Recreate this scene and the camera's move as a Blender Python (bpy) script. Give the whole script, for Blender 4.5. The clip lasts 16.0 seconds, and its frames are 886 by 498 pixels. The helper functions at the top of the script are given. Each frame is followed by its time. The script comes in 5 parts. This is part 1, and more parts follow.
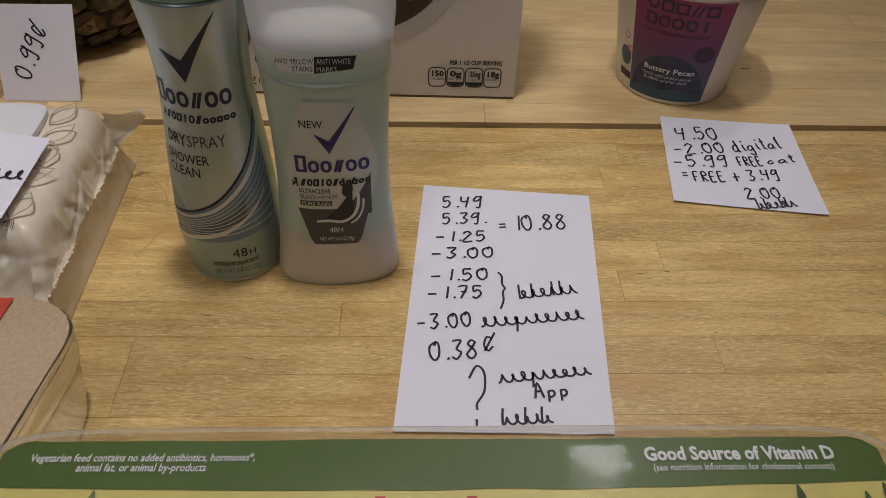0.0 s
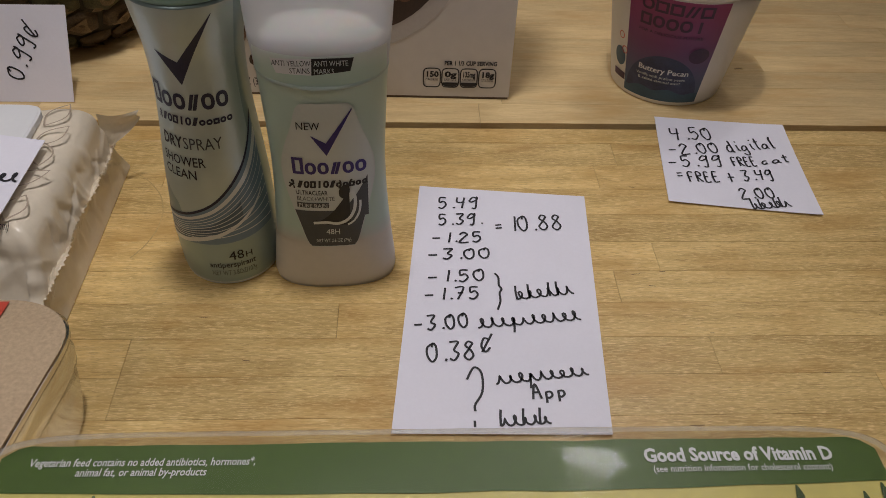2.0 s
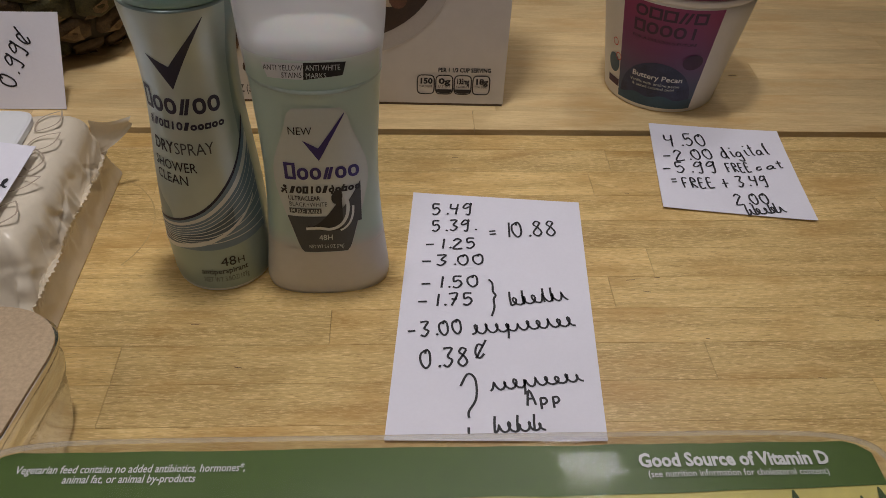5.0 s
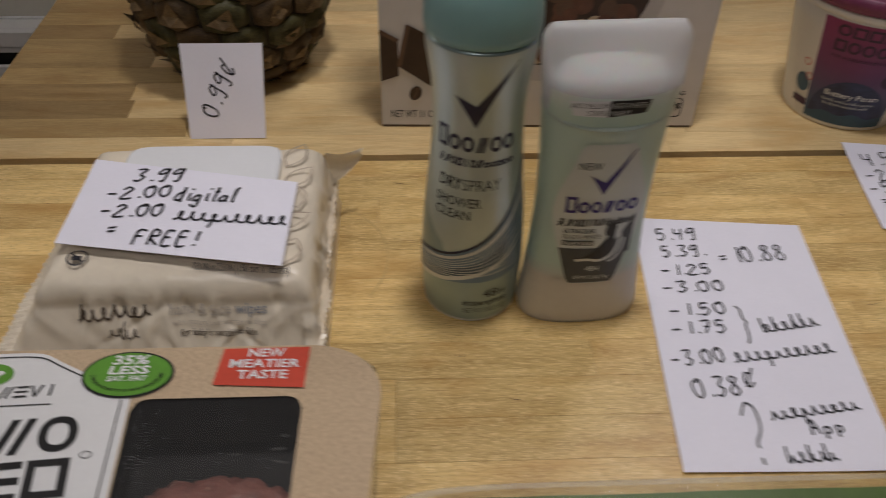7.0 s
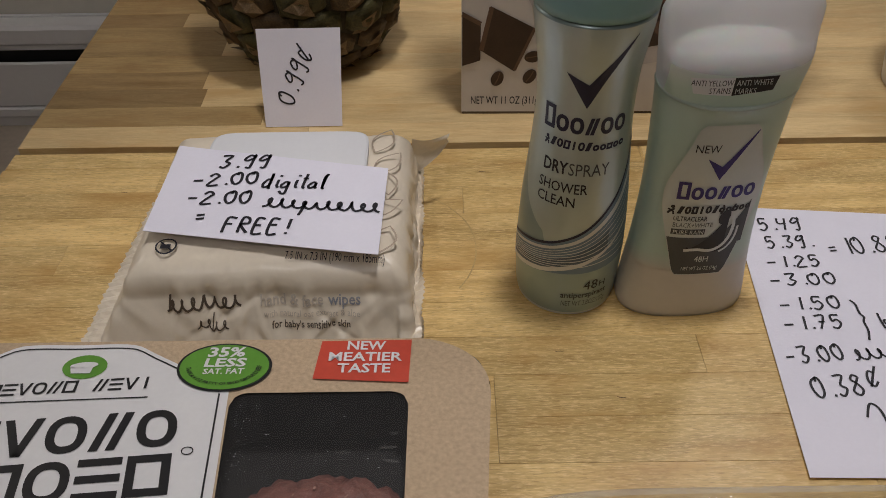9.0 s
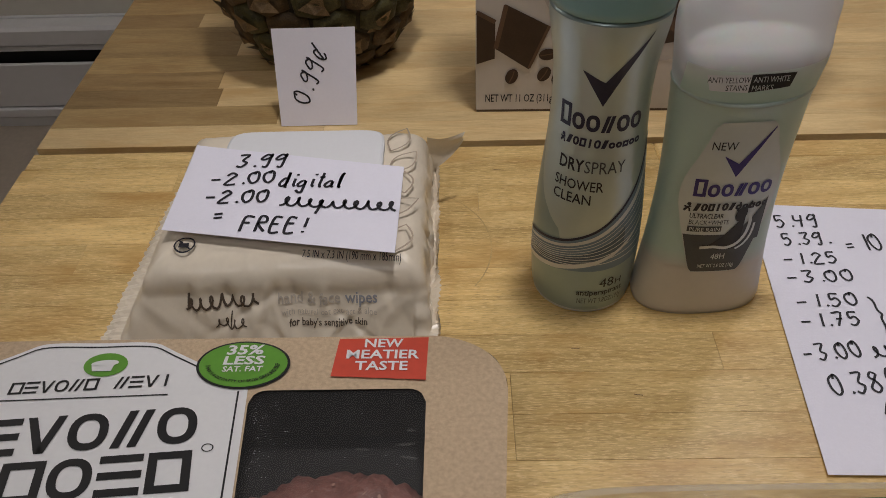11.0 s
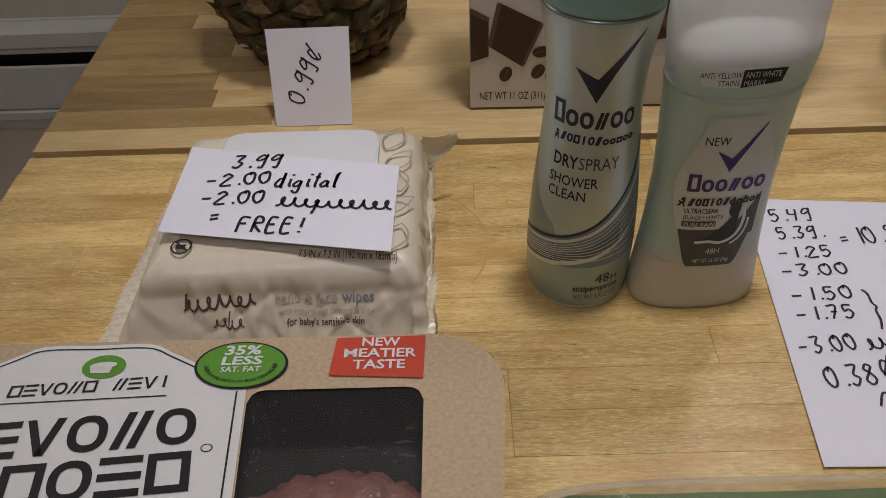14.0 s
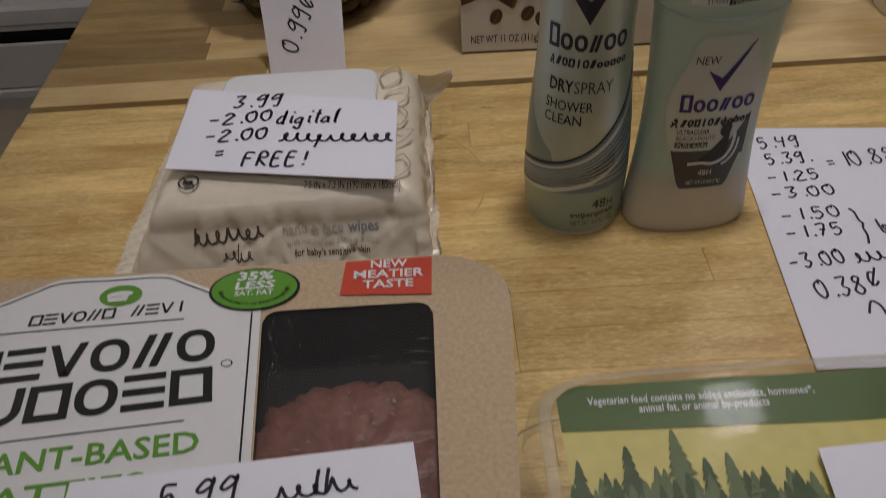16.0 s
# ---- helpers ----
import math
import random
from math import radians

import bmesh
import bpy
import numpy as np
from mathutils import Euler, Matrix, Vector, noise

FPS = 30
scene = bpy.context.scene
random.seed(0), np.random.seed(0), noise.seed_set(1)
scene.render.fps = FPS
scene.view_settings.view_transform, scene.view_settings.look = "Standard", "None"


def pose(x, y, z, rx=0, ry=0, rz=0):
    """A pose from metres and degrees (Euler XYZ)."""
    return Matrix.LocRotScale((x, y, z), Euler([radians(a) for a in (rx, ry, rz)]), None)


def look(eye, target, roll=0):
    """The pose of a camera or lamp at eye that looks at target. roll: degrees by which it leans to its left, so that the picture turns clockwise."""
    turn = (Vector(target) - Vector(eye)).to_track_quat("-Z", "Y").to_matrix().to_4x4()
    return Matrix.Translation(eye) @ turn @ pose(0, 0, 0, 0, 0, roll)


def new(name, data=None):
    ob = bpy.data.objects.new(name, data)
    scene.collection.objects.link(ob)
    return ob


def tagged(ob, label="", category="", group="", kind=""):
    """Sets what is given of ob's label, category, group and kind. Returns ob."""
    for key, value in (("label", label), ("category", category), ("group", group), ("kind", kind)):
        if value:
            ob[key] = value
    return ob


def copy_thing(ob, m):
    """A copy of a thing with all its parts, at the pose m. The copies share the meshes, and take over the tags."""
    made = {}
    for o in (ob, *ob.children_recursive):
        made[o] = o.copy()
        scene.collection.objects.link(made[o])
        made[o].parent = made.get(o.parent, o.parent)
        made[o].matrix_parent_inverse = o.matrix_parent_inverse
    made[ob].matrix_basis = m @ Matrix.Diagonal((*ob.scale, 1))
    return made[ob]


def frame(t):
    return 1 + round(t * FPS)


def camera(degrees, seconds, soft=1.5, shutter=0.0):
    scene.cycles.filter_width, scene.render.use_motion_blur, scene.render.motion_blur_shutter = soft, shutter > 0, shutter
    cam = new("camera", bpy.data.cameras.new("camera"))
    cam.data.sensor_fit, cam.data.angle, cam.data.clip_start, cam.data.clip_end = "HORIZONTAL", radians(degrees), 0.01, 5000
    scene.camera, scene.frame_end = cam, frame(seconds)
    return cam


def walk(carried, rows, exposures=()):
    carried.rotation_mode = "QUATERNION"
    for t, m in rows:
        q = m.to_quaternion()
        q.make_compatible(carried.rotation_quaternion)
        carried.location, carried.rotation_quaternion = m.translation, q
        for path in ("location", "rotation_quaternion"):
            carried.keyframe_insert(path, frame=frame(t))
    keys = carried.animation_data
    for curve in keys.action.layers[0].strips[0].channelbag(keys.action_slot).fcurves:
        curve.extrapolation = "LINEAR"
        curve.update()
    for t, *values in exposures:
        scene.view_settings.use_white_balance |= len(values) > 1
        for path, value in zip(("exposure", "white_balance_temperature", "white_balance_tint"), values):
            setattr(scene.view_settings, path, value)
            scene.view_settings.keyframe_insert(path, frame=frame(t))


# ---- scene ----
cam = camera(56.6, 16.0, 0.6, 0.4)
PATH = [
    (0, (-0.013, 0.012, 0.304), (0.066, 1.499, -1.031), 2.2),
    (0.5, (-0.014, 0.011, 0.305), (0.066, 1.497, -1.031), 2.2),
    (1, (-0.013, 0.011, 0.306), (0.069, 1.496, -1.031), 2.1),
    (1.5, (-0.013, 0.011, 0.306), (0.073, 1.496, -1.031), 2.2),
    (2, (-0.016, 0.013, 0.305), (0.085, 1.497, -1.032), 2.6),
    (2.5, (-0.014, 0.016, 0.303), (0.09, 1.499, -1.035), 2.6),
    (3, (-0.016, 0.018, 0.302), (0.096, 1.502, -1.034), 2.8),
    (3.5, (-0.013, 0.015, 0.303), (0.094, 1.503, -1.029), 2.6),
    (5.8, (-0.015, 0.013, 0.301), (0.096, 1.517, -1.013), 2.7),
    (6, (-0.015, 0.012, 0.303), (0.093, 1.513, -1.013), 2.4),
    (6.5, (-0.05, -0.001, 0.323), (0.05, 1.504, -0.99), 1.9),
    (7, (-0.14, 0.025, 0.312), (-0.057, 1.53, -1.003), 1.2),
    (7.5, (-0.179, 0.041, 0.298), (-0.136, 1.545, -1.02), -0.0),
    (8, (-0.173, 0.04, 0.298), (-0.144, 1.548, -1.016), -0.3),
    (8.5, (-0.167, 0.038, 0.295), (-0.156, 1.544, -1.021), -0.6),
    (9, (-0.168, 0.038, 0.296), (-0.177, 1.541, -1.024), -1.0),
    (9.5, (-0.171, 0.037, 0.296), (-0.193, 1.538, -1.026), -1.4),
    (9.7, (-0.172, 0.037, 0.297), (-0.205, 1.534, -1.029), -1.7),
    (12, (-0.168, 0.037, 0.297), (-0.214, 1.538, -1.024), -2.2),
    (12.5, (-0.171, 0.036, 0.297), (-0.221, 1.536, -1.026), -2.6),
    (13, (-0.171, 0.036, 0.297), (-0.216, 1.535, -1.025), -2.6),
    (13.5, (-0.17, 0.035, 0.298), (-0.21, 1.534, -1.026), -2.5),
    (14, (-0.169, 0.036, 0.298), (-0.202, 1.532, -1.029), -2.5),
    (14.5, (-0.168, 0.035, 0.298), (-0.191, 1.53, -1.03), -2.2),
    (15, (-0.17, 0.035, 0.297), (-0.185, 1.527, -1.035), -2.3),
    (15.5, (-0.177, 0.028, 0.301), (-0.187, 1.521, -1.03), -3.3),
    (16, (-0.177, 0.013, 0.289), (-0.181, 1.469, -1.082), -3.6),
]
walk(cam, [(t, look(eye, target, roll)) for t, eye, target, roll in PATH], [(0.0, 0.0), (15.4, 0.0), (16.0, -0.31)])
LAMP_FRONT_FILL, LAMP_MAIN, LAMP_RIGHT, LAMP_WALL_FILL = 6.2, 22.8, 5.5, 4.9

# ---- world, lamps ----
world = bpy.data.worlds.new("world")
scene.world = world
world.use_nodes = True
world.node_tree.nodes["Background"].inputs[0].default_value = (0.9, 0.85, 0.8, 1)
world.node_tree.nodes["Background"].inputs[1].default_value = 0.02


# ---- materials ----
def rgba(c):
    return (c[0], c[1], c[2], 1.0)


def material(name, color, rough=0.5, metal=0.0, vary=0.08, scale=30.0, bump=0.0, bump_scale=200.0, stretch=(1, 1, 1), **more):
    """A surface with colour variation at two scales and fine relief."""
    m = bpy.data.materials.new(name)
    m.use_nodes = True
    nt = m.node_tree
    b = nt.nodes["Principled BSDF"]
    b.inputs["Roughness"].default_value = rough
    b.inputs["Metallic"].default_value = metal
    for k, v in more.items():
        b.inputs[k.replace("_", " ")].default_value = v
    tc = nt.nodes.new("ShaderNodeTexCoord")
    mp = nt.nodes.new("ShaderNodeMapping")
    mp.inputs["Scale"].default_value = stretch
    nt.links.new(tc.outputs["Object"], mp.inputs["Vector"])
    n1 = nt.nodes.new("ShaderNodeTexNoise")
    n1.inputs["Scale"].default_value, n1.inputs["Detail"].default_value = scale, 4
    n2 = nt.nodes.new("ShaderNodeTexNoise")
    n2.inputs["Scale"].default_value, n2.inputs["Detail"].default_value = scale * 14, 3
    nt.links.new(mp.outputs[0], n1.inputs["Vector"])
    nt.links.new(mp.outputs[0], n2.inputs["Vector"])
    mix = nt.nodes.new("ShaderNodeMath")
    mix.operation = "MULTIPLY_ADD"
    mix.inputs[1].default_value = 0.5
    nt.links.new(n2.outputs["Fac"], mix.inputs[0])
    half = nt.nodes.new("ShaderNodeMath")
    half.operation = "MULTIPLY"
    half.inputs[1].default_value = 0.5
    nt.links.new(n1.outputs["Fac"], half.inputs[0])
    nt.links.new(half.outputs[0], mix.inputs[2])
    ramp = nt.nodes.new("ShaderNodeValToRGB")
    ramp.color_ramp.elements[0].position, ramp.color_ramp.elements[1].position = 0.3, 0.7
    ramp.color_ramp.elements[0].color = rgba([c * (1 - vary) for c in color])
    ramp.color_ramp.elements[1].color = rgba([min(1, c * (1 + vary)) for c in color])
    nt.links.new(mix.outputs[0], ramp.inputs[0])
    nt.links.new(ramp.outputs[0], b.inputs["Base Color"])
    if bump:
        n3 = nt.nodes.new("ShaderNodeTexNoise")
        n3.inputs["Scale"].default_value, n3.inputs["Detail"].default_value = bump_scale, 4
        nt.links.new(mp.outputs[0], n3.inputs["Vector"])
        bp = nt.nodes.new("ShaderNodeBump")
        bp.inputs["Strength"].default_value, bp.inputs["Distance"].default_value = bump, 0.001
        nt.links.new(n3.outputs["Fac"], bp.inputs["Height"])
        nt.links.new(bp.outputs[0], b.inputs["Normal"])
    return m


def wood_material(name, dark, light, rough=0.38, fleck=1.0):
    """Butcher-block hardwood: long grain, short dark pores, a tone of its own for every stave."""
    m = bpy.data.materials.new(name)
    m.use_nodes = True
    nt = m.node_tree
    N, L = nt.nodes.new, nt.links.new
    b = nt.nodes["Principled BSDF"]
    tc, info = N("ShaderNodeTexCoord"), N("ShaderNodeObjectInfo")
    shift = N("ShaderNodeVectorMath")
    shift.operation = "SCALE"
    shift.inputs[0].default_value = (7.0, 3.0, 5.0)
    L(info.outputs["Random"], shift.inputs["Scale"])
    add = N("ShaderNodeVectorMath")
    L(tc.outputs["Object"], add.inputs[0])
    L(shift.outputs[0], add.inputs[1])

    def noise_at(sx, sy, detail, rough_n=0.55, distort=0.0):
        mp, n = N("ShaderNodeMapping"), N("ShaderNodeTexNoise")
        mp.inputs["Scale"].default_value = (sx, sy, sy)
        n.inputs["Scale"].default_value, n.inputs["Detail"].default_value = 1.0, detail
        n.inputs["Roughness"].default_value, n.inputs["Distortion"].default_value = rough_n, distort
        L(add.outputs[0], mp.inputs[0])
        L(mp.outputs[0], n.inputs["Vector"])
        return n.outputs["Fac"]

    broad, grain, pores, stain = noise_at(9, 60, 3, 0.5, 1.2), noise_at(70, 800, 4, 0.6), noise_at(210, 1500, 2), noise_at(16, 48, 4)
    s1 = N("ShaderNodeMath")
    s1.operation = "MULTIPLY_ADD"
    s1.inputs[1].default_value = 0.45
    L(grain, s1.inputs[0])
    s0 = N("ShaderNodeMath")
    s0.operation = "MULTIPLY"
    s0.inputs[1].default_value = 0.55
    L(broad, s0.inputs[0])
    L(s0.outputs[0], s1.inputs[2])
    ramp = N("ShaderNodeValToRGB")
    ramp.color_ramp.elements[0].position, ramp.color_ramp.elements[1].position = 0.33, 0.62
    ramp.color_ramp.elements[0].color, ramp.color_ramp.elements[1].color = rgba(dark), rgba(light)
    L(s1.outputs[0], ramp.inputs[0])
    # tone of the stave
    tone = N("ShaderNodeMapRange")
    tone.inputs["To Min"].default_value, tone.inputs["To Max"].default_value = 0.80, 1.08
    L(info.outputs["Random"], tone.inputs["Value"])
    mul = N("ShaderNodeVectorMath")
    mul.operation = "SCALE"
    L(ramp.outputs[0], mul.inputs[0])
    L(tone.outputs[0], mul.inputs["Scale"])
    # pores and stains
    pr = N("ShaderNodeMapRange")
    pr.inputs["From Min"].default_value, pr.inputs["From Max"].default_value = 0.55, 0.70
    pr.inputs["To Min"].default_value, pr.inputs["To Max"].default_value = 0.0, 0.50 * fleck
    L(pores, pr.inputs["Value"])
    mixp = N("ShaderNodeMixRGB")
    mixp.inputs[2].default_value = rgba((dark[0] * 0.62, dark[1] * 0.5, dark[2] * 0.4))
    L(pr.outputs[0], mixp.inputs[0])
    L(mul.outputs[0], mixp.inputs[1])
    # pale fibres
    fb = N("ShaderNodeMapRange")
    fb.inputs["From Min"].default_value, fb.inputs["From Max"].default_value = 0.50, 0.66
    fb.inputs["To Min"].default_value, fb.inputs["To Max"].default_value = 0.0, 0.62 * fleck
    L(noise_at(230, 1350, 3, 0.65), fb.inputs["Value"])
    mixf = N("ShaderNodeMixRGB")
    mixf.inputs[2].default_value = rgba((min(0.95, light[0] * 1.08), light[1] * 1.15, light[2] * 1.4))
    L(fb.outputs[0], mixf.inputs[0])
    L(mixp.outputs[0], mixf.inputs[1])
    st = N("ShaderNodeMapRange")
    st.inputs["From Min"].default_value, st.inputs["From Max"].default_value = 0.50, 0.74
    st.inputs["To Min"].default_value, st.inputs["To Max"].default_value = 0.0, 0.72
    L(stain, st.inputs["Value"])
    mixs = N("ShaderNodeMixRGB")
    mixs.inputs[2].default_value = rgba((dark[0] * 0.95, dark[1] * 0.8, dark[2] * 0.6))
    L(st.outputs[0], mixs.inputs[0])
    L(mixf.outputs[0], mixs.inputs[1])
    L(mixs.outputs[0], b.inputs["Base Color"])
    rr = N("ShaderNodeMapRange")
    rr.inputs["To Min"].default_value, rr.inputs["To Max"].default_value = rough - 0.06, rough + 0.12
    L(grain, rr.inputs["Value"])
    L(rr.outputs[0], b.inputs["Roughness"])
    bp = N("ShaderNodeBump")
    bp.inputs["Strength"].default_value, bp.inputs["Distance"].default_value = 0.18, 0.0003
    L(s1.outputs[0], bp.inputs["Height"])
    L(bp.outputs[0], b.inputs["Normal"])
    return m


def clear_plastic(name, tint=(0.95, 0.96, 0.95), clear=0.82, rough=0.12, wave=0.2, body=(0.75, 0.75, 0.75), shine=0.5, scatter=0.0):
    """Thin clear film: mostly see-through, with a glossy skin."""
    m = bpy.data.materials.new(name)
    m.use_nodes = True
    nt = m.node_tree
    N, L = nt.nodes.new, nt.links.new
    nt.nodes.remove(nt.nodes["Principled BSDF"])
    tr, gl, df, mx, mx2 = N("ShaderNodeBsdfTransparent"), N("ShaderNodeBsdfGlossy"), N("ShaderNodeBsdfDiffuse"), N("ShaderNodeMixShader"), N("ShaderNodeMixShader")
    tr.inputs[0].default_value = rgba(tint)
    df.inputs[0].default_value = rgba(body)
    gl.inputs["Roughness"].default_value = rough
    fr = N("ShaderNodeFresnel")
    fr.inputs[0].default_value = 1.35
    tex, bp = N("ShaderNodeTexNoise"), N("ShaderNodeBump")
    tex.inputs["Scale"].default_value = 35
    bp.inputs["Strength"].default_value, bp.inputs["Distance"].default_value = wave, 0.002
    L(tex.outputs["Fac"], bp.inputs["Height"])
    L(bp.outputs[0], gl.inputs["Normal"])
    L(bp.outputs[0], fr.inputs["Normal"])
    mx2.inputs[0].default_value = 1 - clear
    L(tr.outputs[0], mx2.inputs[1])
    soft, back = N("ShaderNodeMixShader"), N("ShaderNodeBsdfTranslucent")
    back.inputs[0].default_value = rgba(body)
    soft.inputs[0].default_value = scatter
    L(df.outputs[0], soft.inputs[1])
    L(back.outputs[0], soft.inputs[2])
    L(soft.outputs[0], mx2.inputs[2])
    weak = N("ShaderNodeMath")
    weak.operation = "MULTIPLY"
    weak.inputs[1].default_value = shine
    L(fr.outputs[0], weak.inputs[0])
    L(weak.outputs[0], mx.inputs[0])
    L(mx2.outputs[0], mx.inputs[1])
    L(gl.outputs[0], mx.inputs[2])
    L(mx.outputs[0], nt.nodes["Material Output"].inputs["Surface"])
    return m


def ramp_material(name, stops, rough=0.42, reach=0.1):
    """A colour that runs into another up the height of a thing."""
    m = material(name, stops[0][1], rough)
    nt = m.node_tree
    b = nt.nodes["Principled BSDF"]
    sep, mr, cr = nt.nodes.new("ShaderNodeSeparateXYZ"), nt.nodes.new("ShaderNodeMapRange"), nt.nodes.new("ShaderNodeValToRGB")
    tc = nt.nodes.new("ShaderNodeTexCoord")
    mr.inputs["From Max"].default_value = reach
    nt.links.new(tc.outputs["Object"], sep.inputs[0])
    nt.links.new(sep.outputs["Z"], mr.inputs["Value"])
    nt.links.new(mr.outputs[0], cr.inputs[0])
    el = cr.color_ramp.elements
    el[1].position, el[1].color = stops[-1][0] / reach, rgba(stops[-1][1])
    el[0].position, el[0].color = stops[0][0] / reach, rgba(stops[0][1])
    for z, c in stops[1:-1]:
        el.new(z / reach).color = rgba(c)
    nt.links.new(cr.outputs[0], b.inputs["Base Color"])
    return m


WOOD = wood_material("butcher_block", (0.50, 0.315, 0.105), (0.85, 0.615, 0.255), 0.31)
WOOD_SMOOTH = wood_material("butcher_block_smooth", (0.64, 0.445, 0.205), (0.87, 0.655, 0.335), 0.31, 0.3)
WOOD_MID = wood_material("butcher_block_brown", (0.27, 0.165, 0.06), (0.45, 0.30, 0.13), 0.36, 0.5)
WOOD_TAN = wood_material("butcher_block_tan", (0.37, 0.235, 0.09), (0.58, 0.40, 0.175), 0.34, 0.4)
CHECK = material("wood_check", (0.15, 0.085, 0.035), 0.6, vary=0.3, scale=200)
RING_STAIN = material("ring_stain", (0.56, 0.385, 0.155), 0.4, vary=0.25, scale=60)
GLUE = material("glue_line", (0.10, 0.06, 0.03), 0.8)
PAPER = material("paper", (0.80, 0.79, 0.89), 0.75, vary=0.02, scale=40, bump=0.08, bump_scale=900)
INK = material("ink", (0.012, 0.011, 0.018), 0.5, vary=0.2)
CAN = material("satin_lacquer", (0.31, 0.395, 0.385), 0.30, metal=0.40, vary=0.03, scale=15)
CAN_LIGHT = material("pearl_lacquer", (0.50, 0.57, 0.53), 0.32, metal=0.40, vary=0.03, scale=15)
CAN_CAP = material("teal_cap_plastic", (0.24, 0.41, 0.40), 0.42, vary=0.03, scale=15, Subsurface_Weight=0.05)
NAVY = material("navy_print", (0.013, 0.014, 0.042), 0.4, vary=0.1)
STEEL_BLUE = material("slate_blue_print", (0.16, 0.235, 0.30), 0.4, vary=0.06)
SLATE = material("deep_slate_print", (0.085, 0.125, 0.165), 0.4, vary=0.06)
SILVER = material("silver_print", (0.62, 0.65, 0.64), 0.35, metal=0.3, vary=0.04)
BLACK = material("black_print", (0.012, 0.012, 0.014), 0.45, vary=0.2)
CHARCOAL = material("charcoal_print", (0.055, 0.06, 0.065), 0.45, vary=0.15, scale=120)
AQUA = material("aqua_plastic", (0.45, 0.56, 0.495), 0.3, vary=0.03, scale=20, Subsurface_Weight=0.25, Subsurface_Scale=0.004)
FROST = material("frosted_plastic", (0.62, 0.585, 0.52), 0.42, vary=0.03, scale=20, Subsurface_Weight=0.35, Subsurface_Scale=0.005)
CREAM = material("deodorant_stick", (0.93, 0.93, 0.88), 0.5, vary=0.02, Subsurface_Weight=0.7, Subsurface_Scale=0.015)
LABEL = material("grey_film_label", (0.58, 0.62, 0.60), 0.33, metal=0.15, vary=0.03)
VIOLET = material("violet_foil", (0.040, 0.028, 0.17), 0.3, metal=0.3, vary=0.2, scale=60)
BOXBOARD = material("coated_boxboard", (0.58, 0.545, 0.52), 0.42, vary=0.05, scale=8, bump=0.05, bump_scale=600)
BOX_DARK = material("raw_board_edge", (0.12, 0.085, 0.06), 0.8)
CHOC = material("chocolate_print", (0.040, 0.020, 0.014), 0.45, vary=0.35, scale=90)
CHOC_EDGE = material("chocolate_print_lit", (0.115, 0.062, 0.040), 0.45, vary=0.3, scale=90)
CEREAL = material("cereal_print", (0.13, 0.055, 0.035), 0.5, vary=0.5, scale=110)
ALMOND = material("almond_print", (0.46, 0.36, 0.25), 0.5, vary=0.25, scale=110)
BOWL = material("bowl_print", (0.46, 0.43, 0.42), 0.45, vary=0.06)
CUP_WHITE = material("white_cup_board", (0.72, 0.69, 0.64), 0.45, vary=0.03)
LID_MAGENTA = material("magenta_lid_board", (0.17, 0.03, 0.085), 0.42, vary=0.35, scale=60)
CUP_DARK = material("aubergine_print", (0.045, 0.012, 0.045), 0.45, vary=0.2)
CUP_ICE = material("midnight_blue_print", (0.035, 0.045, 0.10), 0.5, vary=0.6, scale=130)
CUP_BLUE = material("ocean_blue_print", (0.035, 0.085, 0.135), 0.45, vary=0.2, scale=60)
KRAFT = material("kraft_board", (0.50, 0.375, 0.245), 0.75, vary=0.26, scale=520, bump=0.3, bump_scale=600)
KRAFT_EDGE = material("kraft_board_edge", (0.42, 0.31, 0.20), 0.85, vary=0.1)
WHITE_PRINT = material("white_print", (0.72, 0.72, 0.73), 0.5, vary=0.03)
RED = material("red_print", (0.56, 0.065, 0.035), 0.5, vary=0.08)
GREEN = material("leaf_green_print", (0.11, 0.30, 0.035), 0.45, vary=0.08)
DARK_GREEN = material("forest_green_print", (0.066, 0.120, 0.016), 0.4, vary=0.1, scale=20)
YELLOW = material("pale_yellow_print", (0.64, 0.55, 0.17), 0.4, vary=0.12, scale=12)
FIR = material("fir_print", (0.048, 0.080, 0.022), 0.5, vary=0.5, scale=150)
FIR_GREY = material("misty_fir_print", (0.12, 0.165, 0.065), 0.5, vary=0.4, scale=150)
TRAY = material("black_tray_plastic", (0.010, 0.008, 0.008), 0.55, vary=0.2)
PATTY = material("raw_patty", (0.235, 0.10, 0.082), 0.36, vary=0.45, scale=150, bump=1.0, bump_scale=300)
FAT = material("white_fat_fleck", (0.44, 0.25, 0.20), 0.4, vary=0.15)
WRAP = material("cream_flow_wrap", (0.77, 0.685, 0.555), 0.30, vary=0.04, scale=30)
wn = WRAP.node_tree.nodes
crumple = wn.new("ShaderNodeTexNoise")
crumple.noise_type = "RIDGED_MULTIFRACTAL"
crumple.inputs["Scale"].default_value, crumple.inputs["Detail"].default_value, crumple.inputs["Distortion"].default_value = 13, 1.5, 0.8
crush = wn.new("ShaderNodeBump")
crush.inputs["Strength"].default_value, crush.inputs["Distance"].default_value = 0.22, 0.004
WRAP.node_tree.links.new(wn["Texture Coordinate"].outputs["Object"], crumple.inputs["Vector"])
WRAP.node_tree.links.new(crumple.outputs["Fac"], crush.inputs["Height"])
WRAP.node_tree.links.new(crush.outputs[0], wn["Principled BSDF"].inputs["Normal"])
WRAP_LID = material("white_plastic_lid", (0.74, 0.75, 0.78), 0.45, vary=0.02)
